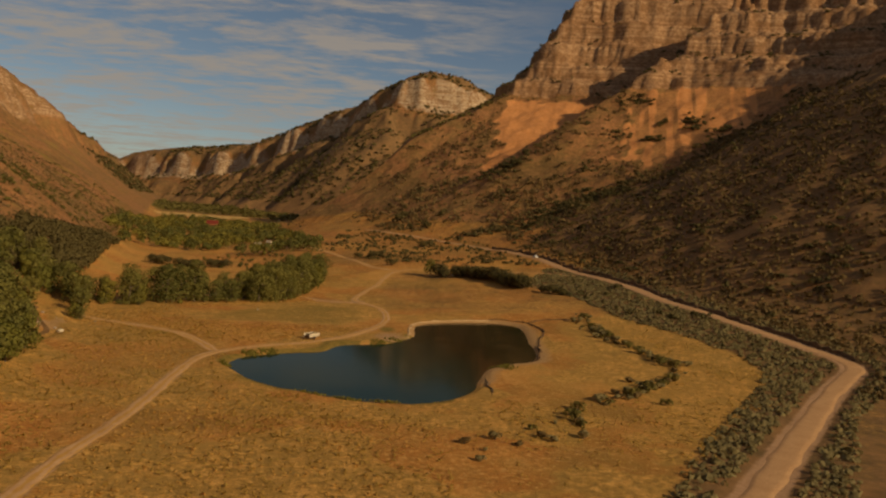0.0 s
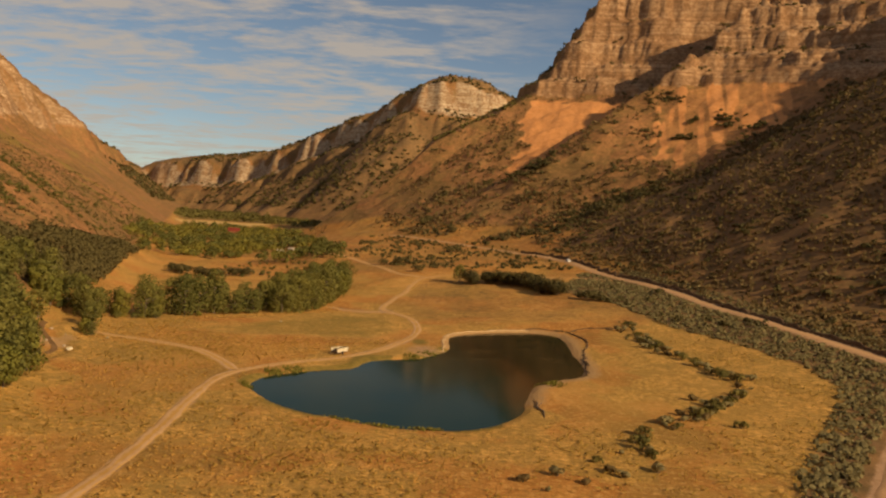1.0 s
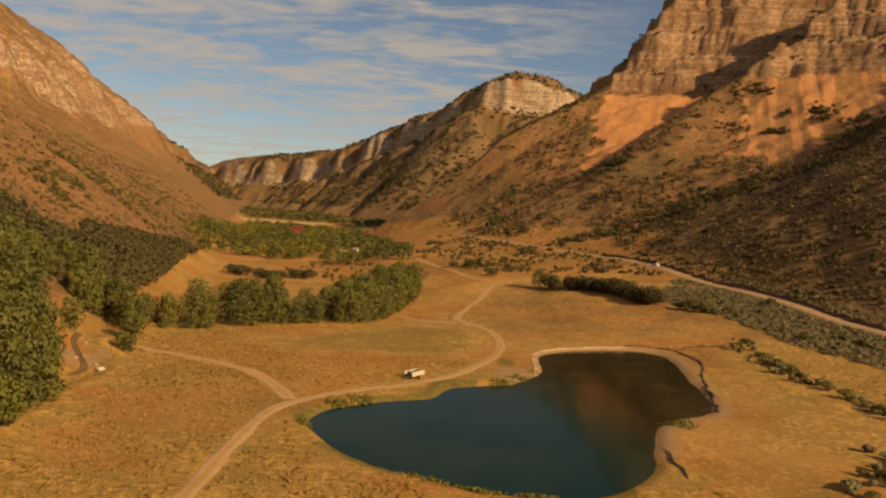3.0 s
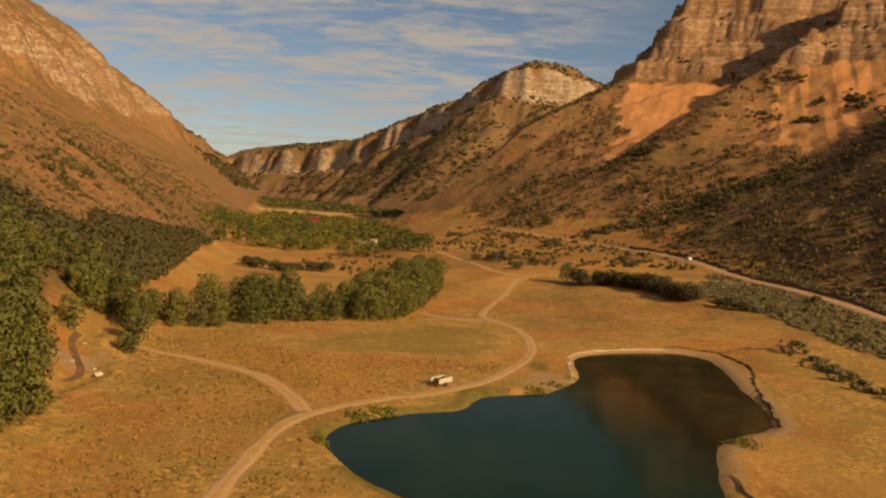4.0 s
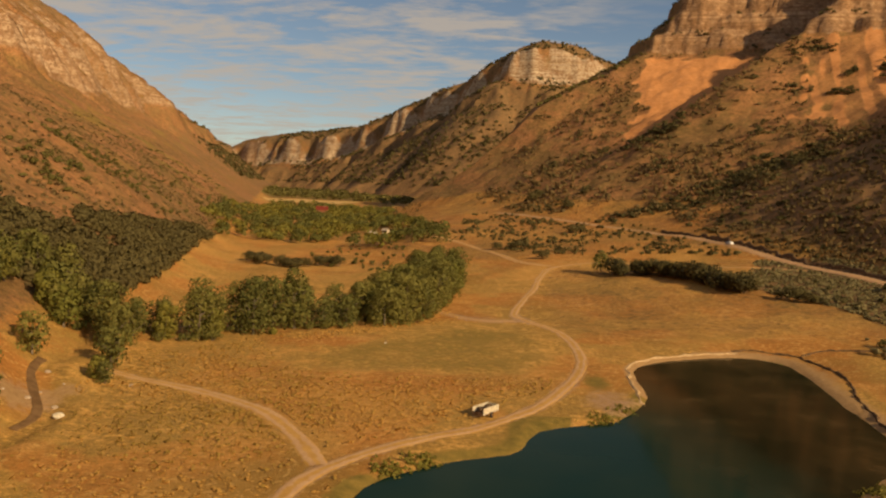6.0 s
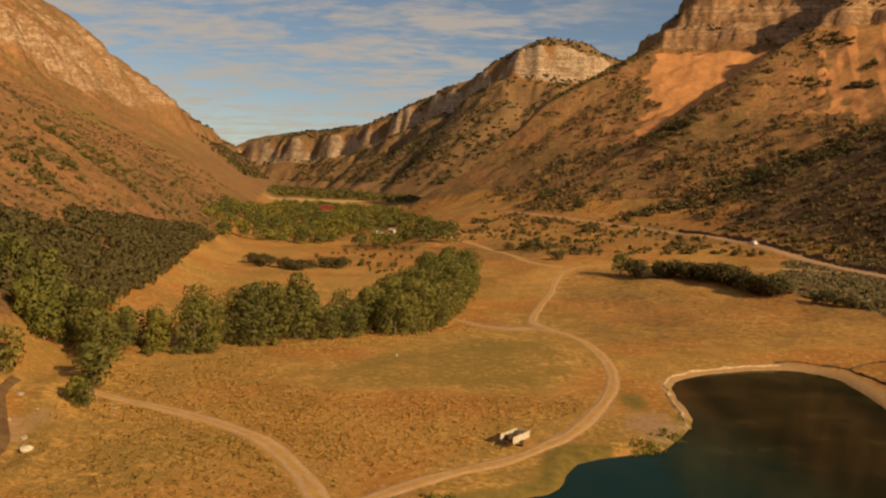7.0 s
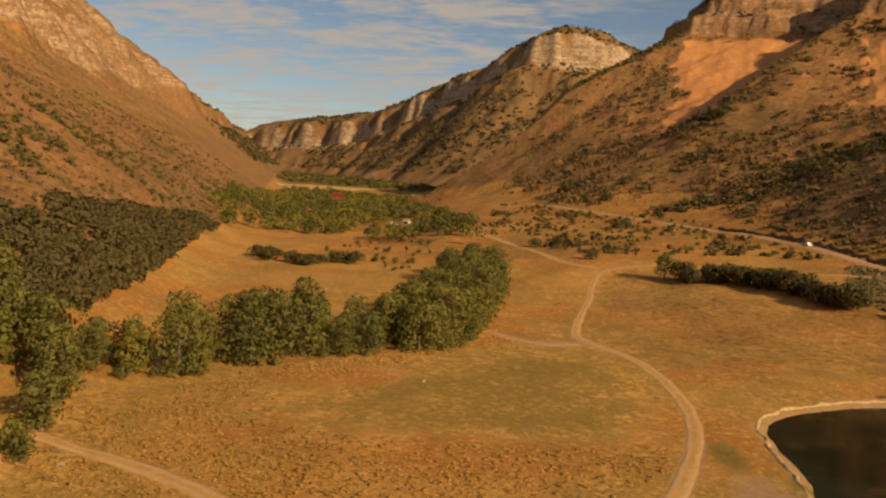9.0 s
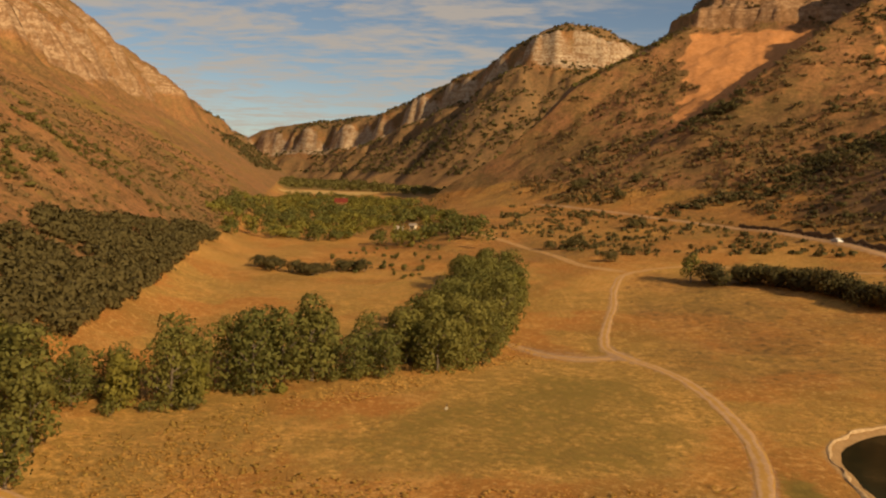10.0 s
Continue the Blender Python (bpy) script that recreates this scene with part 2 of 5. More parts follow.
def dip(x, y, z):
    """Pond basin and creek bed cut into the ground."""
    near = (np.abs(x) < 130) & (y > 120) & (y < 285)
    if np.any(near):
        xx, yy = x[near], y[near]
        d = loop_dist(xx, yy, POND) + fbm(xx, yy, 6, 2, 14) * 0.5
        zz = z[near]
        zz = np.where(d < 14, zz * ramp01(d, 0, 14), zz)
        zz = np.where(d < 1.5, np.interp(d, (-9, -1.0, 0, 1.5), (-2.6, -0.95, WATER_Z + 0.02, 0.0)) + zz * 0.2, zz)
        c, _ = line_dist(xx, yy, CREEK)
        zz = zz - 1.3 * (1 - ramp01(c, 1.5, 5.0))
        z = z.copy()
        z[near] = zz
    return z


def raw_parts(x, y):
    lh, rh = left_h(x, y), right_h(x, y)
    fl = floor_z(x, y)
    along = -0.287 * x + 0.958 * y
    lz = np.interp(lh, LEFT_H, LEFT_Z)
    lz = lz + ramp01(lh, 105, 175) * (15 * ramp01(along, 1050, 1200) - 22 * ramp01(along, 1290, 1400) - 26 * ramp01(along, 1640, 1760) - 24 * ramp01(along, 2300, 2600))
    rz = np.interp(rh, RIGHT_H, RIGHT_Z) + steps(rh + 3 * np.sin(rh / 15.0), 180, 6.0, 0.75) + bed_rise(sd(x, y)[0])
    z = smax(smax(fl, lz, 7.0), rz, 7.0)
    z = np.maximum(z, np.where(y > 1000, mid_z(x, y), -99))
    return dip(x, y, z), lh, rh, fl


_road = np.array(ROAD[::3] + ROAD[-1:])
ROAD_BED = [(a, b, c) for (a, b), c in zip(_road.tolist(), raw_parts(_road[:, 0], _road[:, 1])[0].tolist())]


def ground_parts(x, y):
    """The ground, with the road cut level into the slope."""
    z, lh, rh, fl = raw_parts(x, y)
    near = (x > -70) & (x < 150) & (y > 20) & (y < 670)
    if np.any(near):
        d, bed = line_dist(x[near], y[near], ROAD_BED)
        f = 1 - ramp01(d, 3.0, 4.6)
        z = z.copy()
        z[near] = z[near] * (1 - f) + (bed - 0.15) * f
    return z, lh, rh, fl


def road_x(y):
    """Where the gravel road lies across the valley."""
    return np.interp(y, [q[1] for q in ROAD], [q[0] for q in ROAD])


def ground_z(x, y):
    return ground_parts(np.asarray(x, float), np.asarray(y, float))[0]


def gz(x, y):
    return float(ground_z(np.array([x]), np.array([y]))[0])

# ---- materials ----
def make_mat(name):
    m = bpy.data.materials.new(name)
    m.use_nodes = True
    nt = m.node_tree
    return m, nt, nt.nodes["Principled BSDF"]


class Nodes:
    """Short hand for building a node tree."""

    def __init__(self, name, rough=0.9, spec=0.2):
        self.mat, self.nt, self.bsdf = make_mat(name)
        self.bsdf.inputs["Roughness"].default_value = rough
        self.bsdf.inputs["Specular IOR Level"].default_value = spec
        self.pos = self.nt.nodes.new("ShaderNodeNewGeometry").outputs["Position"]

    def put(self, sock, v):
        if isinstance(v, (int, float)):
            sock.default_value = v
        elif isinstance(v, tuple):
            sock.default_value = v + (1,) if len(v) == 3 and sock.type == "RGBA" else v
        else:
            self.nt.links.new(v, sock)

    def noise(self, scale, detail=4, rough=0.55, stretch=None, vec=None):
        n = self.nt.nodes.new("ShaderNodeTexNoise")
        n.inputs["Scale"].default_value, n.inputs["Detail"].default_value, n.inputs["Roughness"].default_value = scale, detail, rough
        src = vec or self.pos
        if stretch:
            mp = self.nt.nodes.new("ShaderNodeMapping")
            mp.inputs["Scale"].default_value = stretch
            self.nt.links.new(src, mp.inputs[0])
            src = mp.outputs[0]
        self.nt.links.new(src, n.inputs["Vector"])
        return n.outputs["Fac"]

    def ramp(self, fac, stops):
        r = self.nt.nodes.new("ShaderNodeValToRGB")
        while len(r.color_ramp.elements) < len(stops):
            r.color_ramp.elements.new(0.5)
        for e, (p, c) in zip(r.color_ramp.elements, stops):
            e.position, e.color = p, (c, c, c, 1) if isinstance(c, (int, float)) else c + (1,)
        self.nt.links.new(fac, r.inputs[0])
        return r.outputs[0]

    def mix(self, fac, a, b, blend="MIX"):
        n = self.nt.nodes.new("ShaderNodeMixRGB")
        n.blend_type = blend
        for s, v in zip(n.inputs, (fac, a, b)):
            self.put(s, v)
        return n.outputs[0]

    def math(self, op, a, b=0.0):
        n = self.nt.nodes.new("ShaderNodeMath")
        n.operation = op
        self.put(n.inputs[0], a)
        self.put(n.inputs[1], b)
        return n.outputs[0]

    def attr(self, name):
        n = self.nt.nodes.new("ShaderNodeAttribute")
        n.attribute_name = name
        return n.outputs["Fac"]

    def random(self):
        return self.nt.nodes.new("ShaderNodeObjectInfo").outputs["Random"]

    def island(self):
        return self.nt.nodes.new("ShaderNodeNewGeometry").outputs["Random Per Island"]

    def bump(self, height, strength=0.5, distance=0.2):
        n = self.nt.nodes.new("ShaderNodeBump")
        n.inputs["Strength"].default_value, n.inputs["Distance"].default_value = strength, distance
        self.nt.links.new(height, n.inputs["Height"])
        self.nt.links.new(n.outputs[0], self.bsdf.inputs["Normal"])

    def color(self, c):
        self.put(self.bsdf.inputs["Base Color"], c)
        return self.mat


def ground_material():
    n = Nodes("ground", 0.95, 0.1)
    big, mid, fine = n.noise(0.02, 4), n.noise(0.16, 5, 0.6), n.noise(1.3, 5, 0.65)
    patch = n.noise(0.045, 5, 0.62)
    tuft = n.noise(0.55, 6, 0.7)
    speck = n.noise(2.6, 6, 0.75)
    clod = n.noise(0.28, 7, 0.78)
    edge = n.math("MULTIPLY", n.math("SUBTRACT", tuft, 0.5), 0.9)

    def mask(name):
        return n.ramp(n.math("ADD", n.math("ADD", n.attr(name), edge), n.math("MULTIPLY", n.math("SUBTRACT", patch, 0.5), 0.5)), [(0.35, 0.0), (0.65, 1.0)])
    # dry valley grass: straw, rust and olive mixed at every scale
    clump = n.noise(0.85, 5, 0.68)
    grass = n.ramp(mid, [(0.3, (0.435, 0.180, 0.043)), (0.5, (0.541, 0.253, 0.065)), (0.7, (0.623, 0.336, 0.104))])
    grass = n.mix(n.ramp(patch, [(0.45, 0.0), (0.56, 0.7)]), grass, (0.427, 0.177, 0.043))
    olive = n.ramp(n.noise(0.036, 6, 0.68, (1, 0.6, 1)), [(0.46, 0.0), (0.60, 0.85)])
    grass = n.mix(olive, grass, n.ramp(clump, [(0.38, (0.164, 0.114, 0.031)), (0.60, (0.377, 0.212, 0.053))]))
    grass = n.mix(n.ramp(clump, [(0.52, 0.0), (0.62, 0.6)]), grass, (0.271, 0.145, 0.039))
    wide = n.noise(0.011, 5, 0.6)
    grass = n.mix(n.ramp(wide, [(0.52, 0.0), (0.62, 0.42)]), grass, n.ramp(tuft, [(0.4, (0.492, 0.169, 0.043)), (0.6, (0.410, 0.157, 0.038))]))
    grass = n.mix(n.ramp(wide, [(0.40, 0.55), (0.48, 0.0)]), grass, n.ramp(tuft, [(0.4, (0.607, 0.330, 0.094)), (0.6, (0.459, 0.260, 0.064))]))
    grass = n.mix(n.ramp(clump, [(0.38, 0.75), (0.46, 0.0)]), grass, (0.681, 0.397, 0.128))
    grass = n.mix(n.ramp(speck, [(0.38, 0.5), (0.50, 0.0)]), grass, (0.197, 0.110, 0.031))
    grass = n.mix(n.ramp(speck, [(0.56, 0.0), (0.70, 0.7)]), grass, (0.632, 0.372, 0.133))
    weeds = n.ramp(clump, [(0.36, (0.200, 0.133, 0.039)), (0.50, (0.470, 0.268, 0.067)), (0.62, (0.800, 0.461, 0.135))])
    weeds = n.mix(n.ramp(n.noise(0.13, 5, 0.66), [(0.46, 0.0), (0.56, 0.65)]), weeds, n.ramp(tuft, [(0.38, (0.260, 0.174, 0.050)), (0.62, (0.420, 0.259, 0.069))]))
    weeds = n.mix(n.ramp(n.noise(0.21, 5, 0.66), [(0.54, 0.0), (0.64, 0.6)]), weeds, n.ramp(tuft, [(0.38, (0.860, 0.508, 0.162)), (0.62, (0.660, 0.338, 0.086))]))
    weeds = n.mix(n.ramp(speck, [(0.40, 0.5), (0.52, 0.0)]), weeds, (0.150, 0.099, 0.029))
    # hillside: thin grass over reddish soil, with olive and tan patches
    hill = n.ramp(mid, [(0.3, (0.283, 0.127, 0.053)), (0.55, (0.393, 0.192, 0.080)), (0.75, (0.494, 0.270, 0.119))])
    hill = n.mix(n.ramp(patch, [(0.44, 0.0), (0.60, 0.8)]), hill, (0.220, 0.151, 0.053))
    hill = n.mix(n.ramp(big, [(0.45, 0.0), (0.62, 0.6)]), hill, (0.348, 0.154, 0.067))
    broad = n.noise(0.013, 5, 0.65)
    hill = n.mix(n.ramp(broad, [(0.50, 0.0), (0.60, 0.75)]), hill, n.ramp(mid, [(0.35, (0.161, 0.112, 0.041)), (0.65, (0.266, 0.153, 0.064))]))
    hill = n.mix(n.ramp(broad, [(0.36, 0.7), (0.46, 0.0)]), hill, n.ramp(mid, [(0.35, (0.348, 0.147, 0.067)), (0.65, (0.475, 0.229, 0.108))]))
    hill = n.mix(n.ramp(tuft, [(0.5, 0.0), (0.62, 0.75)]), hill, (0.120, 0.078, 0.030))
    hill = n.mix(n.ramp(speck, [(0.40, 0.6), (0.52, 0.0)]), hill, (0.100, 0.063, 0.027))
    # layered tan rock
    strata = n.noise(1.0, 4, 0.5, (0.008, 0.009, 0.196))
    rock = n.ramp(strata, [(0.3, (0.301, 0.159, 0.076)), (0.45, (0.418, 0.248, 0.128)), (0.6, (0.485, 0.307, 0.171)), (0.75, (0.368, 0.202, 0.100))])
    rock = n.mix(n.attr("m_pale"), rock, n.ramp(strata, [(0.3, (0.459, 0.339, 0.201)), (0.5, (0.623, 0.510, 0.353)), (0.7, (0.525, 0.405, 0.255))]))
    ledge = n.noise(1.0, 3, 0.6, (0.010, 0.011, 0.412))
    rock = n.mix(n.ramp(ledge, [(0.50, 0.0), (0.58, 0.5)]), rock, (0.201, 0.101, 0.048))
    rock = n.mix(n.ramp(ledge, [(0.40, 0.5), (0.46, 0.0)]), rock, (0.552, 0.353, 0.200))
    rock = n.mix(n.ramp(n.noise(0.22, 6, 0.7), [(0.45, 0.0), (0.60, 0.75)]), rock, (0.226, 0.118, 0.057))
    rock = n.mix(n.ramp(n.noise(0.8, 5, 0.7), [(0.52, 0.0), (0.68, 0.7)]), rock, (0.125, 0.071, 0.038))
    rock = n.mix(n.ramp(n.noise(0.055, 6, 0.72), [(0.47, 0.0), (0.60, 0.7)]), rock, n.ramp(tuft, [(0.4, (0.16, 0.085, 0.042)), (0.6, (0.30, 0.155, 0.07))]))
    scree = n.ramp(n.noise(0.3, 5, 0.6, (1, 1, 0.25)), [(0.3, (0.515, 0.216, 0.073)), (0.7, (0.688, 0.326, 0.129))])
    scree = n.mix(n.ramp(tuft, [(0.55, 0.0), (0.7, 0.6)]), scree, (0.361, 0.159, 0.056))
    hill = n.mix(n.ramp(clod, [(0.52, 0.0), (0.58, 0.55)]), hill, (0.112, 0.062, 0.021))
    hill = n.mix(n.ramp(clod, [(0.41, 0.55), (0.47, 0.0)]), hill, (0.395, 0.196, 0.073))
    rock = n.mix(n.ramp(clod, [(0.53, 0.0), (0.60, 0.6)]), rock, (0.171, 0.084, 0.035))
    green = n.ramp(tuft, [(0.35, (0.15, 0.115, 0.028)), (0.65, (0.30, 0.20, 0.05))])
    sage = n.ramp(fine, [(0.35, (0.14, 0.086, 0.04)), (0.65, (0.27, 0.16, 0.075))])
    sage = n.mix(n.ramp(patch, [(0.40, 0.0), (0.58, 0.75)]), sage, (0.30, 0.165, 0.07))
    sage = n.mix(n.ramp(mid, [(0.45, 0.0), (0.65, 0.6)]), sage, (0.10, 0.075, 0.033))
    dirt = n.ramp(fine, [(0.3, (0.36, 0.21, 0.115)), (0.7, (0.50, 0.32, 0.19))])
    mud = n.ramp(fine, [(0.3, (0.14, 0.10, 0.05)), (0.7, (0.24, 0.17, 0.085))])
    straw = n.ramp(mid, [(0.3, (0.50, 0.32, 0.11)), (0.7, (0.62, 0.42, 0.17))])
    c = n.mix(n.math("MULTIPLY", mask("m_weeds"), 0.85), grass, weeds)
    c = n.mix(mask("m_hill"), c, hill)
    c = n.mix(mask("m_scree"), c, scree)
    c = n.mix(mask("m_rock"), c, rock)
    c = n.mix(mask("m_green"), c, green)
    c = n.mix(mask("m_sage_shade"), c, sage)
    c = n.mix(mask("m_straw"), c, straw)
    c = n.mix(mask("m_dirt"), c, dirt)
    c = n.mix(mask("m_beach"), c, n.ramp(fine, [(0.3, (0.34, 0.20, 0.085)), (0.7, (0.48, 0.30, 0.14))]))
    c = n.mix(mask("m_mud"), c, mud)
    n.bump(n.math("ADD", n.math("MULTIPLY", tuft, 0.45), n.math("MULTIPLY", speck, 0.3)), 0.8, 0.7)
    return n.color(c)


def road_material():
    n = Nodes("gravel", 0.95, 0.1)
    fine, mid = n.noise(3.0, 5, 0.6), n.noise(0.25, 4)
    c = n.ramp(fine, [(0.3, (0.42, 0.245, 0.12)), (0.7, (0.58, 0.36, 0.19))])
    c = n.mix(n.ramp(mid, [(0.4, 0.0), (0.7, 0.5)]), c, (0.37, 0.205, 0.095))
    n.bump(fine, 0.4, 0.08)
    return n.color(c)


def water_material():
    n = Nodes("water", 0.09, 0.045)
    n.bsdf.inputs["IOR"].default_value = 1.33
    n.bump(n.noise(0.6, 3, 0.5), 0.05, 0.05)
    # the shallow lobe shows its brown bed through the water
    sep = n.nt.nodes.new("ShaderNodeSeparateXYZ")
    n.nt.links.new(n.pos, sep.inputs[0])
    along = n.math("ADD", n.math("ADD", n.math("MULTIPLY", sep.outputs[0], 0.020), n.math("MULTIPLY", sep.outputs[1], 0.0062)), n.math("MULTIPLY", n.noise(0.05, 4), 0.5))
    deep = n.ramp(n.noise(0.06, 3), [(0.35, (0.007, 0.027, 0.021)), (0.65, (0.014, 0.032, 0.021))])
    bed = n.ramp(n.noise(0.075, 6, 0.62), [(0.42, (0.008, 0.011, 0.005)), (0.56, (0.020, 0.019, 0.008)), (0.68, (0.062, 0.042, 0.019))])
    return n.color(n.mix(n.ramp(n.math("SUBTRACT", along, 1.25), [(0.3, 0.0), (0.6, 1.0)]), deep, bed))


def track_material():
    """Two worn ruts with a grassy crown between."""
    n = Nodes("track_dirt", 0.95, 0.1)
    fine, mid = n.noise(1.6, 5, 0.65), n.noise(0.22, 4)
    dirt = n.ramp(fine, [(0.3, (0.48, 0.285, 0.145)), (0.7, (0.63, 0.40, 0.215))])
    dirt = n.mix(n.ramp(mid, [(0.45, 0.0), (0.7, 0.5)]), dirt, (0.42, 0.24, 0.12))
    grass = n.ramp(n.noise(0.55, 6, 0.7), [(0.3, (0.42, 0.22, 0.05)), (0.7, (0.60, 0.34, 0.085))])
    side = n.math("ADD", n.attr("across"), n.math("ADD", n.math("MULTIPLY", n.math("SUBTRACT", fine, 0.5), 0.5), n.math("MULTIPLY", n.math("SUBTRACT", n.noise(0.35, 3), 0.5), 0.85)))
    crown = n.ramp(side, [(0.14, 0.85), (0.32, 0.1), (0.58, 0.0), (0.80, 1.0)])
    n.bump(fine, 0.4, 0.1)
    return n.color(n.mix(crown, dirt, grass))


M_GROUND, M_GRAVEL, M_WATER, M_TRACK = ground_material(), road_material(), water_material(), track_material()


def flat_mat(name, a, b, rough=0.8, scale=2.0, spec=0.2, metal=0.0):
    n = Nodes(name, rough, spec)
    n.bsdf.inputs["Metallic"].default_value = metal
    return n.color(n.ramp(n.noise(scale, 4), [(0.35, a), (0.65, b)]))


def leaf_material(name, dark, light, yellow):
    n = Nodes(name, 0.75, 0.15)
    c = n.ramp(n.island(), [(0.0, dark), (0.6, light), (0.93, light), (1.0, yellow)])
    c = n.mix(0.55, c, light)
    c = n.mix(0.3, c, n.ramp(n.random(), [(0.0, dark), (1.0, yellow)]))
    tr = n.nt.nodes.new("ShaderNodeBsdfTranslucent")
    n.put(tr.inputs[0], c)
    ms = n.nt.nodes.new("ShaderNodeMixShader")
    ms.inputs[0].default_value = 0.35
    n.nt.links.new(n.bsdf.outputs[0], ms.inputs[1])
    n.nt.links.new(tr.outputs[0], ms.inputs[2])
    n.nt.links.new(ms.outputs[0], n.nt.nodes["Material Output"].inputs[0])
    return n.color(c)


# ---- the ground: one sheet, finest where the camera passes ----
def sheet(name, xs, ys, zs):
    rows, cols = xs.shape
    me = bpy.data.meshes.new(name)
    me.vertices.add(rows * cols)
    me.vertices.foreach_set("co", np.stack([xs, ys, zs], -1).astype(np.float32).ravel())
    i = np.arange(rows * cols).reshape(rows, cols)
    quads = np.stack([i[:-1, :-1], i[:-1, 1:], i[1:, 1:], i[1:, :-1]], -1).reshape(-1, 4)
    me.loops.add(quads.size)
    me.loops.foreach_set("vertex_index", quads.ravel().astype(np.int32))
    me.polygons.add(len(quads))
    me.polygons.foreach_set("loop_start", (np.arange(len(quads)) * 4).astype(np.int32))
    me.polygons.foreach_set("use_smooth", np.ones(len(quads), bool))
    me.update(calc_edges=True)
    return me


APEX_Y = -300.0
_r = np.concatenate([np.arange(50, 370, 8.0), np.arange(370, 860, 2.1), np.arange(860, 1350, 2.5), np.arange(1350, 2100, 5.0), np.arange(2100, 3200, 9.0), np.arange(3200, 5200, 16.0)])
_a = np.radians(np.concatenate([np.arange(-82, -31.5, 1.2), np.arange(-31.5, 27.5, 0.112), np.arange(27.5, 83, 1.2)]))
_R, _A = np.meshgrid(_r, _a, indexing="ij")
GX, GY = _R * np.sin(_A), APEX_Y + _R * np.cos(_A)
GZ, LH, RH, FL = ground_parts(GX, GY)
ground_mesh = sheet("ground", GX, GY, GZ)
ground_mesh.materials.append(M_GROUND)
ground = tagged(new("ground", ground_mesh), "golden dry-grass valley floor rising into brown rocky slopes", "ground", kind="structure")


def put_mask(name, values):
    at = ground_mesh.attributes.new(name, "FLOAT", "POINT")
    at.data.foreach_set("value", np.clip(values, 0, 1).astype(np.float32).ravel())


_gx, _gy = np.gradient(GZ, axis=0) / np.maximum(np.gradient(_R, axis=0), 0.1), np.gradient(GZ, axis=1) / np.maximum(_R * np.gradient(_A, axis=1), 0.1)
STEEP = np.hypot(_gx, _gy)
_side = GZ - FL
_near = GY < 800
_plan = _near & (np.abs(GX) < 150)
near_d, road_d, creek_d = (np.full(GX.shape, 99.0) for _ in range(3))
near_d[_plan] = np.minimum(line_dist(GX[_plan], GY[_plan], TRACK_A[::4])[0], np.minimum(line_dist(GX[_plan], GY[_plan], TRACK_B[::2])[0], np.minimum(line_dist(GX[_plan], GY[_plan], TRACK_D)[0], line_dist(GX[_plan], GY[_plan], TRACK_C[::3])[0])))
road_d[_plan] = line_dist(GX[_plan], GY[_plan], ROAD[::3])[0]
creek_d[_plan] = line_dist(GX[_plan], GY[_plan], CREEK)[0]
_pz = (np.abs(GX) < 140) & (GY > 100) & (GY < 300)
pond_d = np.full(GX.shape, 99.0)
pond_d[_pz] = loop_dist(GX[_pz], GY[_pz], POND)
_rusty = 0.43 * ramp01(GX, -25, -5) * ramp01(GY, 255, 290) * (1 - ramp01(GY, 395, 415)) + 0.43 * ramp01(GY, 410, 440) * ramp01(GX + 0.5 * GY, 130, 160) * (GY < 900) + 0.42 * np.exp(-(((GX + 34) / 16) ** 2 + ((GY - 301) / 9) ** 2))
put_mask("m_hill", np.maximum(ramp01(_side, 2, 14), _rusty))
_along = -0.287 * GX + 0.958 * GY
_gap = np.where((LH > RH) & (GY < 3400), 0.55 * ramp01(fbm(_along, LH * 0.4, 75, 3, 66), 0.0, 0.4) + 0.7 * ramp01(_along, 1360, 1440) * (1 - ramp01(_along, 1540, 1580)) + 0.6 * ramp01(_along, 1540, 1580) * (1 - ramp01(LH, 138, 146)), 0)
_gap = _gap + np.where((LH > RH) & (_along < 1100), 0.7 * (1 - ramp01(GZ - np.interp(_along, (800, 1010), (158, 118)), -8, 6)), 0)
rock_mask = (np.maximum((0.85 - _gap) * ramp01(STEEP, 0.9, 1.35) * ramp01(_side, 60, 110), 0.8 * ramp01(RH, 173, 178) * (RH > LH) * (GY < 1600)) + 0.0)
_s, _d = sd(GX, GY)
_q = (_d - _s) * 0.707
# bare slides below the cliffs, combed by gullies, and smaller bare patches lower down
scree = 1.25 * slide(GX, GY, RH) - 0.6 * ramp01(ridged(_q, _d * 0.08, 15, 2, 61), 0.22, 0.42) * np.where(GX > 165, 1.0, 0.35)
scree = scree + 0.6 * ramp01(fbm(GX, GY, 34, 3, 64), 0.3, 0.7) * ramp01(RH, 22, 50) * (1 - ramp01(RH, 80, 130)) * (RH > LH) * ramp01(_s, 400, 480)
scree = scree + np.exp(-(((GX + 222) / 26) ** 2 + ((GY - 405) / 34) ** 2)) * 0.5
_far = GY > 1000
mid_d = np.full(GX.shape, 9999.0)
mid_d[_far] = line_dist(GX[_far], GY[_far], MID_CREST)[0]
scree = scree + 1.3 * (ridged(GX + 0.6 * GY, GY * 0.1, 55, 2, 73) - 0.22) * ramp01(mid_d, 95, 120) * (1 - ramp01(mid_d, 190, 330))
put_mask("m_scree", np.where(_side > 10, scree, 0) * 0.95)
mead_d = np.full(GX.shape, 99.0)
mead_d[_pz] = loop_dist(GX[_pz], GY[_pz], MEADOW)
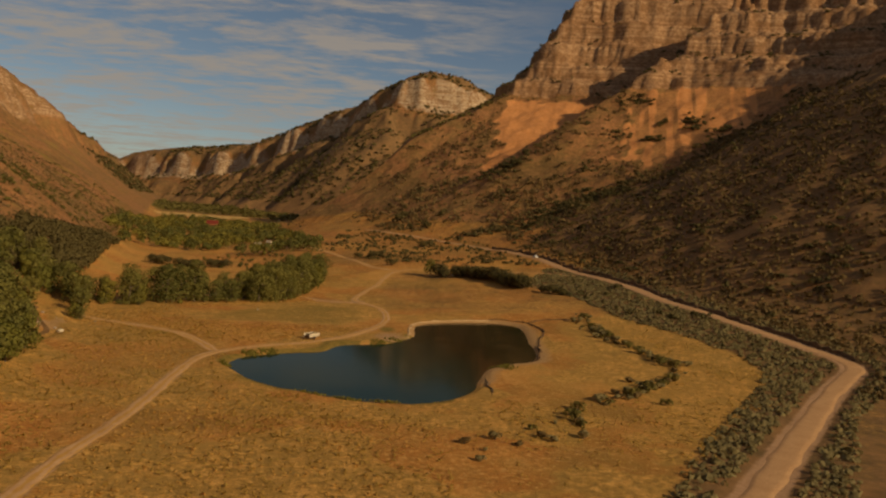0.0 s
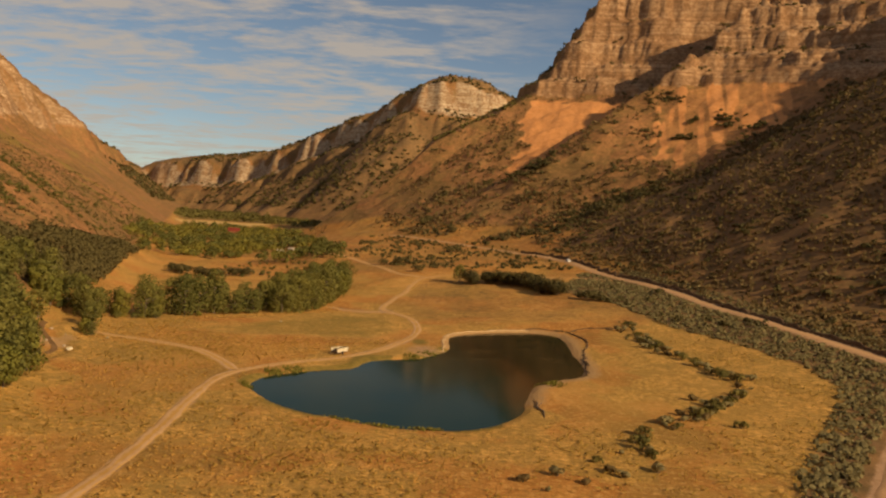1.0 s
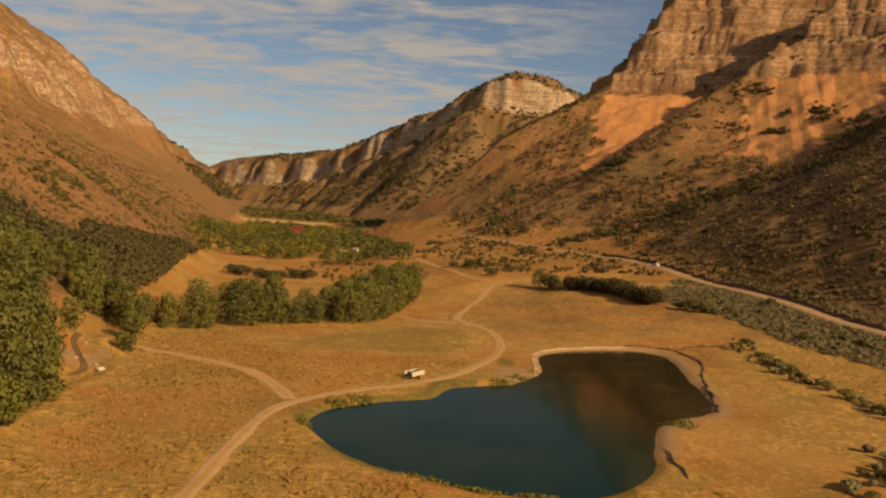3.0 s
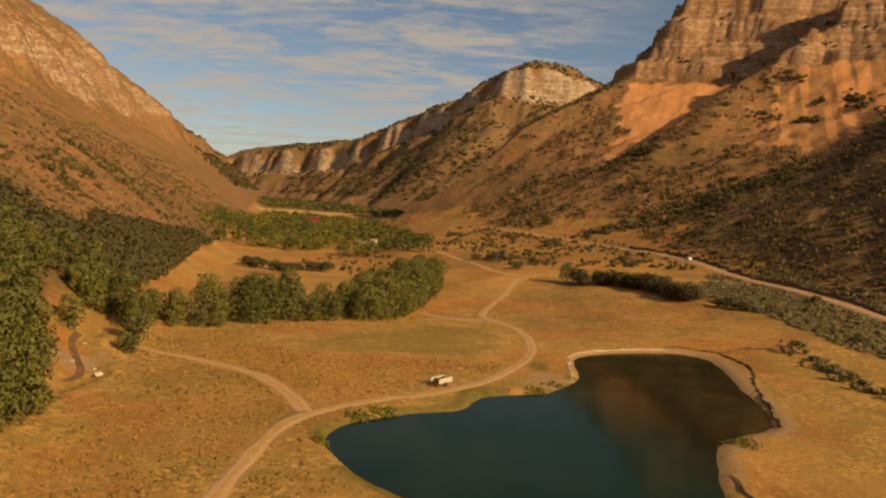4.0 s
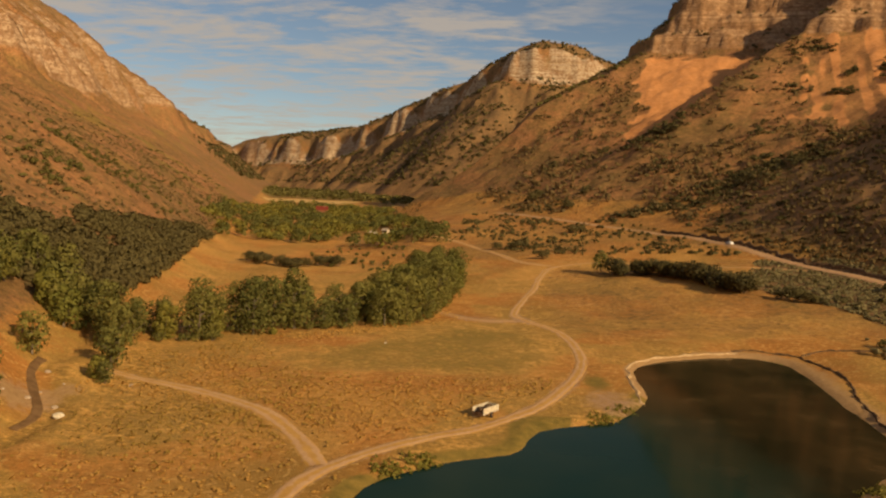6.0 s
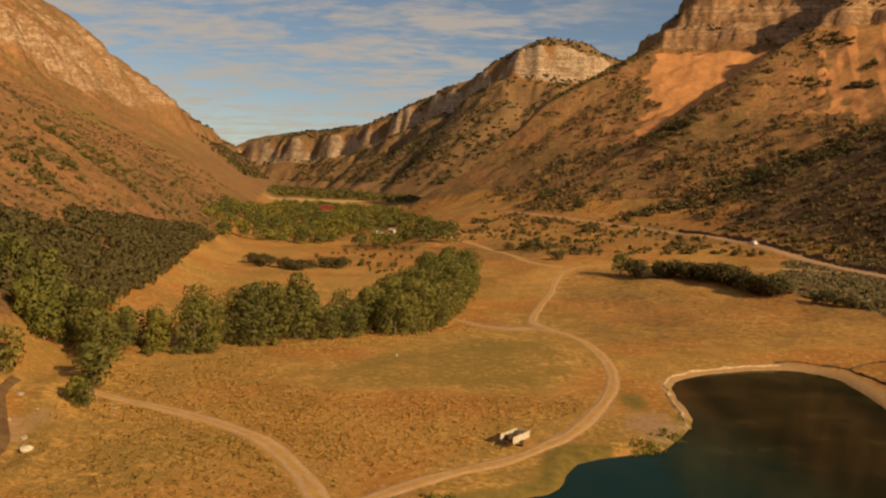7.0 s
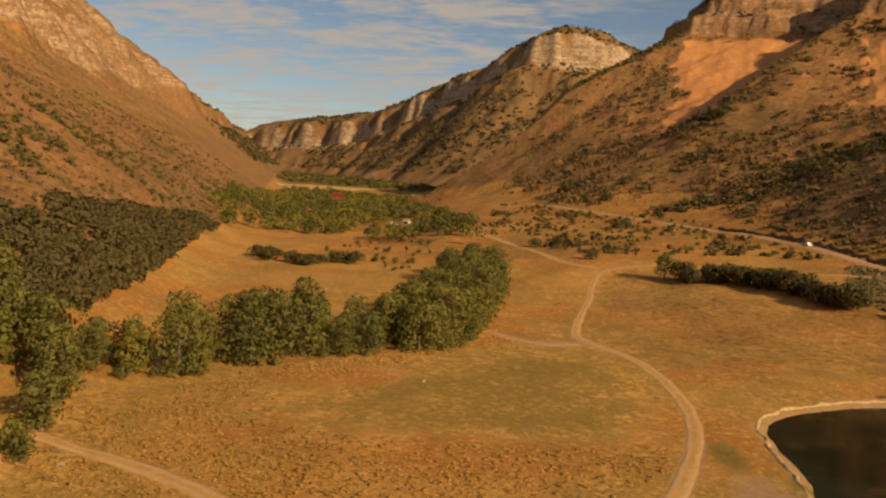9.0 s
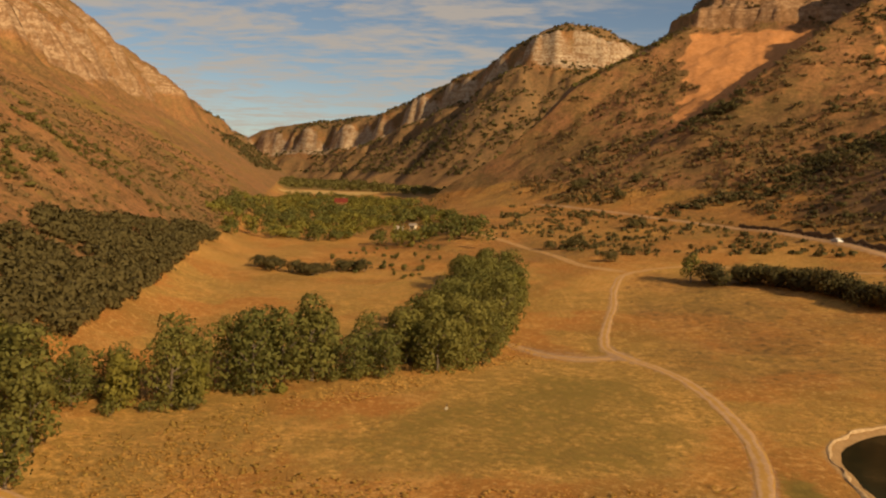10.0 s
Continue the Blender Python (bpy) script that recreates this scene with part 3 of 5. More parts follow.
put_mask("m_green", 0.5 * (1 - ramp01(mead_d, -9, 4)) + 0.8 * np.exp(-((pond_d - 1.0) / 2.2) ** 2) * (fbm(GX, GY, 18, 2, 62) > -0.15) * (GX < 14) * (GY < 225) + 0.75 * np.exp(-(((GX + 3) / 3.5) ** 2 + ((GY - 230) / 8) ** 2)) + 0.8 * np.exp(-(((GX + 15) / 4) ** 2 + ((GY - 200) / 5) ** 2)) + 0.8 * ((GY > 1430) & (GY < 3400) & (_side < 8)) + 0.5 * ramp01(fbm(_along, LH * 1.2, 55, 3, 76), 0.05, 0.5) * (LH > RH) * ramp01(LH, 6, 22) * (1 - ramp01(LH, 95, 125)) * (GY < 1500))
sage_d = np.full(GX.shape, 99.0)
sage_d[_plan] = loop_dist(GX[_plan], GY[_plan], SAGE)
brush_shade = 0.85 * (1 - ramp01(sage_d, -5, 4))
brush_shade = np.maximum(brush_shade, 0.62 * (1 - ramp01(_s, 380, 440)) * ramp01(_side, 0.8, 5) * (1 - ramp01(RH, 150, 200)) * (RH > LH))
# distant mountain: brushy cap; below the cliff, brush tone plus painted slope shade
brush_shade = np.maximum(brush_shade, np.where((mid_d < 9999) & (RH < LH + 900), 0.8 * np.maximum(1 - ramp01(mid_d, 58, 74), 0.95 * ramp01(mid_d, 112, 150) * (1 - 0.45 * ramp01(mid_d, 330, 600))), 0))
brush_shade = np.maximum(brush_shade, 0.7 * ramp01(LH, 162, 184) * (LH > RH) * (GY < 3400))
brush_shade = np.maximum(brush_shade, 0.66 * ramp01(GX - road_x(GY), 3, 8) * (1 - ramp01(GY, 330, 450)) * (RH < 160))
# end ridge: sage cover, laid on darker to paint the flank's shade
_w = nose(GX, GY, RH)
brush_shade = np.maximum(brush_shade, 0.9 * ramp01(_w, -6, 14) * ramp01(RH, 40, 80) * (RH > LH) * (GY < 1700))
put_mask("m_sage_shade", brush_shade)
rock_mask = np.where(mid_d < 900, rock_mask * (0.9 - 0.75 * ramp01(mid_d, 105, 150)), rock_mask)
rock_mask = np.maximum(rock_mask, (0.95 - 0.45 * ramp01(fbm(GX, GY, 60, 3, 74), 0.0, 0.4)) * ramp01(mid_d, 66, 78) * (1 - ramp01(mid_d, 108, 126)))
put_mask("m_rock", rock_mask)
put_mask("m_pale", np.where(_far & ((GX + 110) * -0.927 + (GY - 795) * 0.376 > 150) & (LH < 60), 1.0, np.where(LH > RH, 0.38, 0.0)))
weeds = 0.75 * np.exp(-((GY - 128) / 9.0) ** 2) * (GX < 34) + 0.7 * ramp01(GX, 40, 60) * (1 - ramp01(GX, 92, 100)) * ramp01(GY, 90, 120) * (1 - ramp01(GY, 250, 290)) + 0.85 * (1 - ramp01(mead_d, -8, 4)) + 0.95 * ramp01(fbm(GX, GY, 34, 4, 63), -0.25, 0.25) * (1 - 0.35 * ramp01(GY, 150, 235)) * (1 - ramp01(GY, 400, 470))
put_mask("m_weeds", np.where(_near, weeds, np.where(GY > 1440, 0.9, 0.3)))
put_mask("m_straw", np.where((_side < 4) & (GX > -440) & (GX < -300) & (GY > 1260) & (GY < 1400), 0.9, 0.0))
put_mask("m_dirt", 0.75 * np.maximum(0.9 * (1 - ramp01(near_d, 0.6, 2.4)), 1 - ramp01(road_d, 2.6, 4.4)) + 0.6 * np.exp(-(((GX + 86) / 7) ** 2 + ((GY - 190) / 9) ** 2)) + 0.62 * np.exp(-(((GX + 2) / 7) ** 2 + ((GY - 217) / 11) ** 2)) + 0.4 * np.exp(-(((GX + 27) / 12) ** 2 + ((GY - 299) / 7) ** 2)))
beach = np.where((GX > 14) | (GY > 222), 1 - ramp01(pond_d, 0.8, np.where(GX > 20, 8.0, 3.4)), 0) * 0.75 * ramp01(GY, 148, 168)
beach = beach + 0.8 * np.exp(-(((GX + 88) / 4) ** 2 + ((GY - 187) / 5) ** 2)) + 0.7 * np.exp(-(((GX + 84) / 3) ** 2 + ((GY - 196) / 6) ** 2))
put_mask("m_beach", beach)
put_mask("m_mud", 1 - ramp01(pond_d, -1.5, 0.4))


def strip(name, pts, width, lift, material, label):
    """A worn band that follows the ground along a curve."""
    p = np.array(pts)
    tang = np.gradient(p, axis=0)
    tang /= np.linalg.norm(tang, axis=1)[:, None]
    side = np.stack([tang[:, 1], -tang[:, 0]], 1)
    offs = np.linspace(-1, 1, 9)
    wob = 1 + 0.26 * fbm(p[:, 0], p[:, 1], 9, 3, 21)
    xs = p[:, 0, None] + side[:, 0, None] * offs * width / 2 * wob[:, None]
    ys = p[:, 1, None] + side[:, 1, None] * offs * width / 2 * wob[:, None]
    zs = ground_z(xs, ys) + lift - (lift + 0.12) * np.abs(offs) ** 6
    me = sheet(name, xs, ys, zs)
    me.materials.append(material)
    at = me.attributes.new("across", "FLOAT", "POINT")
    at.data.foreach_set("value", np.broadcast_to(np.abs(offs), xs.shape).astype(np.float32).ravel())
    return tagged(new(name, me), label, "road", kind="structure")


strip("road", ROAD, 5.0, 0.2, M_GRAVEL, "pale graded gravel road along the foot of the slope")
strip("road", TRACK_A, 2.8, 0.07, M_TRACK, "worn two-rut dirt track across the dry meadow")
strip("road", TRACK_B, 3.0, 0.09, M_TRACK, "faint dirt track branching towards the creek")
strip("road", TRACK_D, 2.6, 0.06, M_TRACK, "short dirt spur from the track to the tree row")
strip("road", TRACK_C, 3.2, 0.08, M_TRACK, "dirt track running up the valley")

# ---- pond ----
bm = bmesh.new()
verts = [bm.verts.new((x, y, WATER_Z)) for x, y in spline([(x * 1.0, y) for x, y in POND[::3]], 3.0, True)]
bm.faces.new(verts)
bmesh.ops.triangulate(bm, faces=bm.faces[:])
me = bpy.data.meshes.new("water")
bm.to_mesh(me)
bm.free()
me.materials.append(M_WATER)
tagged(new("water", me), "still dark pond mirroring the hills and sky", "pond", kind="structure")

# ---- plants ----
M_LEAF = leaf_material("leaves_green", (0.080, 0.090, 0.027), (0.186, 0.178, 0.047), (0.34, 0.275, 0.064))
M_LEAF_Y = leaf_material("leaves_yellowing", (0.105, 0.118, 0.026), (0.22, 0.205, 0.043), (0.38, 0.30, 0.062))
M_OAK = leaf_material("leaves_oak", (0.078, 0.080, 0.027), (0.162, 0.150, 0.046), (0.26, 0.195, 0.056))
M_SCRUB = leaf_material("leaves_scrub", (0.066, 0.062, 0.026), (0.128, 0.108, 0.042), (0.20, 0.145, 0.052))
M_SAGE = leaf_material("leaves_sage", (0.165, 0.142, 0.066), (0.30, 0.25, 0.115), (0.40, 0.32, 0.15))
M_BRUSH = leaf_material("leaves_brush", (0.118, 0.086, 0.037), (0.215, 0.152, 0.065), (0.29, 0.195, 0.082))
M_TUFT = leaf_material("dry_tufts", (0.54, 0.315, 0.085), (0.70, 0.425, 0.122), (0.80, 0.52, 0.165))
M_OLIVE = leaf_material("leaves_olive", (0.10, 0.094, 0.03), (0.185, 0.158, 0.045), (0.27, 0.20, 0.06))
M_WEED = leaf_material("weeds", (0.38, 0.255, 0.064), (0.52, 0.34, 0.086), (0.68, 0.43, 0.115))
M_REED = leaf_material("reeds", (0.15, 0.14, 0.028), (0.27, 0.235, 0.05), (0.40, 0.31, 0.075))
M_BARK = flat_mat("bark", (0.10, 0.075, 0.05), (0.24, 0.19, 0.14), 0.9, 3.0)
M_ROCK = flat_mat("stone", (0.34, 0.25, 0.17), (0.52, 0.42, 0.31), 0.9, 1.5)
M_DEAD = flat_mat("dead_wood", (0.09, 0.065, 0.045), (0.20, 0.15, 0.11), 0.9, 4.0)


def quads_mesh(name, verts, material, normals=None):
    """A mesh of loose quads from an array of shape (n, 4, 3)."""
    n = len(verts)
    me = bpy.data.meshes.new(name)
    me.vertices.add(n * 4)
    me.vertices.foreach_set("co", verts.astype(np.float32).ravel())
    me.loops.add(n * 4)
    me.loops.foreach_set("vertex_index", np.arange(n * 4, dtype=np.int32))
    me.polygons.add(n)
    me.polygons.foreach_set("loop_start", (np.arange(n) * 4).astype(np.int32))
    me.update(calc_edges=True)
    if normals is not None:
        me.polygons.foreach_set("use_smooth", np.ones(n, bool))
        me.normals_split_custom_set_from_vertices(np.repeat(normals, 4, axis=0))
    me.materials.append(material)
    return me


def leaf_quads(rng, centres, radii, count, size, up=0.25, shell=0.72):
    """Small leaf clumps on and in ellipsoids: quads facing mostly outwards."""
    k = len(centres)
    pick = np.repeat(np.arange(k), count)
    n = len(pick)
    d = rng.normal(size=(n, 3))
    d[:, 2] += up
    d /= np.linalg.norm(d, axis=1)[:, None]
    rad = shell + (1.08 - shell) * rng.rand(n) ** 0.6
    pos = centres[pick] + d * radii[pick] * rad[:, None]
    nor = d + rng.normal(size=(n, 3)) * 0.38
    nor /= np.linalg.norm(nor, axis=1)[:, None]
    tan = np.cross(nor, rng.normal(size=(n, 3)))
    tan /= np.linalg.norm(tan, axis=1)[:, None]
    bit = np.cross(nor, tan)
    s = size * (0.55 + 0.9 * rng.rand(n))[:, None]
    a, b = tan * s * 0.5, bit * s * 0.5 * (0.6 + 0.4 * rng.rand(n))[:, None]
    j = nor * s * 0.16
    soft = d * 1.0 + nor * 0.35
    soft /= np.linalg.norm(soft, axis=1)[:, None]
    return np.stack([pos - a - b * 0.6, pos + a * 0.7 - b + j, pos + a + b * 0.7, pos - a * 0.6 + b - j], 1), soft


def leafy(name, rng, cen, rad, leaves, leaf, material):
    q, soft = leaf_quads(rng, cen, rad, leaves, leaf)
    return quads_mesh(name, q, material, soft)


def tube(bm, path, radii, sides=7):
    rings = []
    for i, (p, r) in enumerate(zip(path, radii)):
        p = Vector(p)
        t = (Vector(path[min(i + 1, len(path) - 1)]) - Vector(path[max(i - 1, 0)])).normalized()
        u = t.cross(Vector((0.3, 0.9, 0.2))).normalized()
        w = t.cross(u)
        rings.append([bm.verts.new(p + (u * math.cos(a) + w * math.sin(a)) * r) for a in (2 * math.pi * k / sides for k in range(sides))])
    for r0, r1 in zip(rings, rings[1:]):
        for k in range(sides):
            bm.faces.new((r0[k], r0[(k + 1) % sides], r1[(k + 1) % sides], r1[k]))
    bm.faces.new(rings[0][::-1])
    bm.faces.new(rings[-1])


def done(bm, name, material):
    bmesh.ops.recalc_face_normals(bm, faces=bm.faces[:])
    me = bpy.data.meshes.new(name)
    bm.to_mesh(me)
    bm.free()
    me.materials.append(material)
    return me


def part(name, bm, material, parent, label=""):
    ob = new(name, bm if isinstance(bm, bpy.types.Mesh) else done(bm, name, material))
    ob.parent = parent
    if label:
        tagged(ob, label)
    return ob


def make_tree(seed, height, width, material, label, low=0.1, blobs=20, leaves=100, leaf=0.40):
    """A broadleaf tree: tapered trunk with limbs, and a crown of many small leaf clumps."""
    rng = np.random.RandomState(seed)
    root = tagged(new("tree"), label, "tree")
    bm = bmesh.new()
    lean = rng.normal(size=2) * 0.25
    top = height * 0.72
    path = [(lean[0] * t ** 2, lean[1] * t ** 2, -0.4 + (top + 0.4) * t) for t in np.linspace(0, 1, 6)]
    tube(bm, path, [height * f for f in (0.030, 0.023, 0.019, 0.014, 0.009, 0.004)])
    for k in range(5):
        a, h0 = 2 * math.pi * (k + rng.rand() * 0.6) / 5, height * (0.16 + 0.10 * k)
        out = width * (0.30 + 0.12 * rng.rand())
        tube(bm, [(0, 0, h0), (math.cos(a) * out * 0.5, math.sin(a) * out * 0.5, h0 + height * 0.09), (math.cos(a) * out, math.sin(a) * out, h0 + height * 0.22)],
             [height * 0.012, height * 0.008, height * 0.003], 5)
    part("trunk", bm, M_BARK, root)
    t = np.linspace(0.0, 1.0, blobs)
    z = height * (low + 0.10 + (0.82 - low) * t)
    env = width * 0.5 * np.sqrt(np.clip(1 - (np.abs(t - 0.46) / 0.64) ** 2.6, 0.04, 1)) * 0.76
    ang = np.cumsum(rng.uniform(1.6, 3.0, blobs))
    cen = np.stack([np.cos(ang) * env * rng.uniform(0.45, 1.0, blobs), np.sin(ang) * env * rng.uniform(0.45, 1.0, blobs), z], 1)
    cen[-1, :2] *= 0.3
    rad = np.stack([rng.uniform(0.20, 0.30, blobs) * width * (1.05 - 0.15 * t)] * 2 + [rng.uniform(0.10, 0.155, blobs) * height], 1)
    part("crown", leafy("crown", rng, cen, rad, leaves, leaf, material), None, root)
    return root


def make_bush(seed, height, width, material, label, blobs=6, leaves=34, leaf=0.38, name="bush"):
    """A many-stemmed shrub: short stems and a ragged low crown."""
    rng = np.random.RandomState(seed)
    root = tagged(new(name), label, "bush")
    bm = bmesh.new()
    for k in range(4):
        a = 2 * math.pi * k / 4 + rng.rand()
        tube(bm, [(0, 0, -0.2), (math.cos(a) * width * 0.12, math.sin(a) * width * 0.12, height * 0.3), (math.cos(a) * width * 0.28, math.sin(a) * width * 0.28, height * 0.65)],
             [0.06, 0.045, 0.015], 4)
    part("stem", bm, M_BARK, root)
    a = rng.uniform(0, 6.28, blobs)
    r = width * 0.30 * np.sqrt(rng.rand(blobs))
    cen = np.stack([np.cos(a) * r, np.sin(a) * r, height * rng.uniform(0.32, 0.68, blobs)], 1)
    rad = np.stack([width * rng.uniform(0.19, 0.28, blobs), width * rng.uniform(0.19, 0.28, blobs), height * rng.uniform(0.24, 0.34, blobs)], 1)
    part("foliage", leafy("foliage", rng, cen, rad, leaves, leaf, material), None, root)
    return root


def set_down(x, y, scale=1.0, turn=0.0, sink=0.0):
    return pose(x, y, gz(x, y) - sink, 0, 0, turn) @ Matrix.Diagonal((scale, scale, scale, 1))


def put_copies(kinds, spots, group):
    """The first use of each kind is the kind itself; the rest are copies."""
    used = set()
    for i, (x, y, k, scale, turn) in enumerate(spots):
        m = set_down(x, y, scale, turn, 0.1)
        ob = kinds[k]
        if k in used:
            c = copy_thing(ob, m)
            c.scale = (scale, scale, scale)
        else:
            ob.matrix_basis = m
            c = ob
            used.add(k)
        tagged(c, group=group)


def in_loop(rng, loop, count):
    xs, ys = [p[0] for p in loop], [p[1] for p in loop]
    out = np.empty((0, 2))
    while len(out) < count:
        p = np.stack([rng.uniform(min(xs), max(xs), count), rng.uniform(min(ys), max(ys), count)], 1)
        out = np.concatenate([out, p[inside(p[:, 0], p[:, 1], loop)]])
    return out[:count]


def clump_stuff(name, rng, pts, heights, widths, material, label, category, blobs=2, leaves=14, leaf=0.4, trunk=0.0, flat=0.0):
    """Uncounted growth as one mesh of leaf clumps."""
    z = ground_z(pts[:, 0], pts[:, 1])
    cen, rad = [], []
    for b in range(blobs):
        off = rng.normal(size=(len(pts), 2)) * widths[:, None] * (0.2 if blobs > 1 else 0)
        lift = heights * (0.42 if blobs == 1 else rng.uniform(0.28, 0.68, len(pts)))
        cen.append(np.stack([pts[:, 0] + off[:, 0], pts[:, 1] + off[:, 1], z + trunk * heights + lift * (1 - trunk)], 1))
        rad.append(np.stack([widths * rng.uniform(0.3, 0.46, len(pts)), widths * rng.uniform(0.3, 0.46, len(pts)), heights * (0.5 if blobs == 1 else 0.32) * (1 - trunk * 0.5)], 1))
    cen, rad = np.concatenate(cen), np.concatenate(rad)
    q, soft = leaf_quads(rng, cen, rad, leaves, 1.0, 0.45 + 1.4 * flat, 0.7)
    soft = soft + np.array([0, 0, flat])
    soft /= np.linalg.norm(soft, axis=1)[:, None]
    mid = q.mean(1, keepdims=True)
    size = np.repeat(np.tile(widths, blobs), leaves)[:, None, None] * leaf
    q = mid + (q - mid) * size
    return tagged(new(name, quads_mesh(name, q, material, soft)), label, category, kind="stuff")


rng = np.random.RandomState(11)
# creek-side trees in front of the meadow
FRONT = spline([(-108, 228), (-99, 236), (-92, 239), (-85, 243), (-78, 249), (-70, 262), (-60, 272), (-50, 278), (-44, 290), (-42, 310), (-41, 335), (-41, 372), (-46, 405)], 1.0)
tree_kinds = [make_tree(100 + i, h, w, m, lab, low) for i, (h, w, m, lab, low) in enumerate((
    (10.6, 8.6, M_LEAF, "dense dark green broadleaf tree by the creek", -0.04),
    (12.2, 7.4, M_LEAF, "tall narrow green cottonwood by the creek", -0.02),
    (9.2, 8.2, M_LEAF, "round-topped green tree at the meadow edge", -0.06),
    (10.0, 9.2, M_LEAF, "broad green tree with a shaded side by the creek", 0.0),
    (8.4, 5.6, M_LEAF_Y, "smaller tree with yellowing leaves by the creek", -0.05),
    (10.8, 7.2, M_LEAF, "green tree with bare lower trunk by the creek", 0.1)))]
spots = []
path = np.array(FRONT)
seg = np.hypot(*np.diff(path, axis=0).T)
run = np.concatenate([[0], np.cumsum(seg)])
for row, (gap, off, lo, hi) in enumerate(((6.7, 1.5, 0.66, 1.18), (6.4, 8.0, 0.74, 1.2), (8.5, 14.0, 0.8, 1.15))):
    for d in np.arange(1.5 + row * 2, run[-1] - 1, gap):
        i = min(np.searchsorted(run, d), len(path) - 2)
        tx, ty = path[i + 1] - path[i]
        tl = math.hypot(tx, ty)
        nx, ny = -ty / tl, tx / tl
        if row == 2 and (i / len(path) < 0.38 or rng.rand() < 0.25):
            continue
        x, y = path[i][0] + nx * (off + rng.normal() * 1.0) + rng.normal() * 0.6, path[i][1] + ny * (off + rng.normal() * 1.0)
        kind = 4 if rng.rand() < 0.08 else int(rng.choice([0, 1, 2, 3, 5]))
        spots.append((x, y, kind, rng.uniform(lo, hi), rng.uniform(0, 360)))
put_copies(tree_kinds, spots, "creek-side tree row")
# the grove on the outer bank
grove_kinds = [make_tree(140 + i, h, w, m, lab, 0.05, 16, 72, 0.48) for i, (h, w, m, lab) in enumerate((
    (9.0, 7.2, M_LEAF, "spreading green tree in the creek grove"),
    (8.0, 6.0, M_LEAF_Y, "light green tree turning yellow in the creek grove"),
    (10.0, 7.0, M_LEAF, "tall dark green tree in the creek grove")))]
GROVE = [(-66, 126), (-70, 150), (-80, 170), (-94, 188), (-103, 205), (-104, 232), (-120, 246), (-140, 215), (-125, 180), (-105, 150), (-92, 120)]
spots = [(x, y, int(rng.choice([0, 0, 1, 2])), rng.uniform(0.8, 1.1), rng.uniform(0, 360)) for x, y in in_loop(rng, GROVE, 115)]
spots += [(x + rng.normal(), y + rng.normal(), int(rng.choice([0, 0, 1, 2])), rng.uniform(0.6, 0.95), rng.uniform(0, 360)) for x, y in spline([(-66, 124), (-68, 136), (-71, 148), (-78, 162), (-88, 176), (-95, 188)], 4.5)]
spots += [(-86, 212, 0, 0.8, 20), (-90, 222, 2, 0.9, 80), (-84, 204, 1, 0.5, 10), (-82, 203, 0, 0.4, 10), (-95, 228, 0, 1.0, 140), (-97, 207, 0, 0.8, 10)]
put_copies(grove_kinds, spots, "creek grove")

# shrubs that can be counted
under_kinds = [make_bush(190 + i, h, w, m, lab, 7, 40, 0.36) for i, (h, w, m, lab) in enumerate((
    (2.6, 4.2, M_LEAF, "green undergrowth bush at the foot of the trees"), (1.8, 3.2, M_LEAF_Y, "yellow-green bush at the foot of the trees")))]
spots = []
for i in range(6, len(FRONT) - 30, 5):
    x, y = FRONT[i]
    if rng.rand() < 0.7:
        spots.append((x + rng.normal() * 0.8 + 0.5, y - 0.8 + rng.normal() * 0.8, int(rng.rand() < 0.25), rng.uniform(0.6, 1.1), rng.uniform(0, 360)))
put_copies(under_kinds, spots, "undergrowth along the tree row")
bush_kinds = [make_bush(200 + i, h, w, m, lab) for i, (h, w, m, lab) in enumerate((
    (2.0, 3.4, M_OLIVE, "dark green rounded shrub on dry grass"),
    (1.6, 2.6, M_SAGE, "grey-green sagebrush shrub on dry grass"),
    (3.2, 4.2, M_OAK, "large dark scrub-oak bush on dry grass"),
    (2.8, 2.4, M_OAK, "upright dark juniper-like bush on dry grass"),
    (1.3, 2.2, M_BRUSH, "low brown brush on dry grass")))]
HEDGE = spline([(62, 276), (62, 251), (65, 230), (69, 209), (73, 198), (68, 182), (52, 159), (42, 147), (35, 131), (26, 120), (14, 111)], 1.0)
spots = []
for i in range(0, len(HEDGE), 2):
    x, y = HEDGE[i]
    dense = 150 < y < 175 or 195 < y < 210 or 225 < y < 262
    for _ in range(2 if dense else int(rng.rand() < 0.75)):
        spots.append((x + rng.normal() * 2.0, y + rng.normal() * 1.8, int(rng.choice([0, 1, 4, 1, 1, 4])), rng.uniform(0.4, 1.15), rng.uniform(0, 360)))
spots += [(69, 197, 2, 0.75, 40), (64, 244, 2, 0.7, 200), (35, 134, 3, 0.95, 0), (66, 178, 0, 1.1, 30), (62, 172, 0, 1.0, 90), (58, 168, 0, 1.0, 200), (57, 152, 0, 0.8, 10)]
put_copies(bush_kinds, spots, "shrubs along the old shoreline")
thicket_kinds = [make_bush(230 + i, h, w, M_SCRUB, lab, 10, 80, 0.40) for i, (h, w, lab) in enumerate((
    (5.4, 7.0, "dark scrub-oak thicket bush beside the track"), (4.2, 6.2, "low spreading dark bush beside the track")))]
spots = []
for x, y in spline([(16, 378), (22, 377), (29, 372), (38, 358), (43, 346), (48, 335)], 2.3):
    spots.append((x + rng.normal() * 1.2, y + 1 + rng.normal() * 1.2, int(rng.rand() < 0.4), rng.uniform(0.9, 1.65), rng.uniform(0, 360)))
    if rng.rand() < 0.5:
        spots.append((x + 3 + rng.normal(), y + 4 + rng.normal(), int(rng.rand() < 0.4), rng.uniform(0.8, 1.1), rng.uniform(0, 360)))
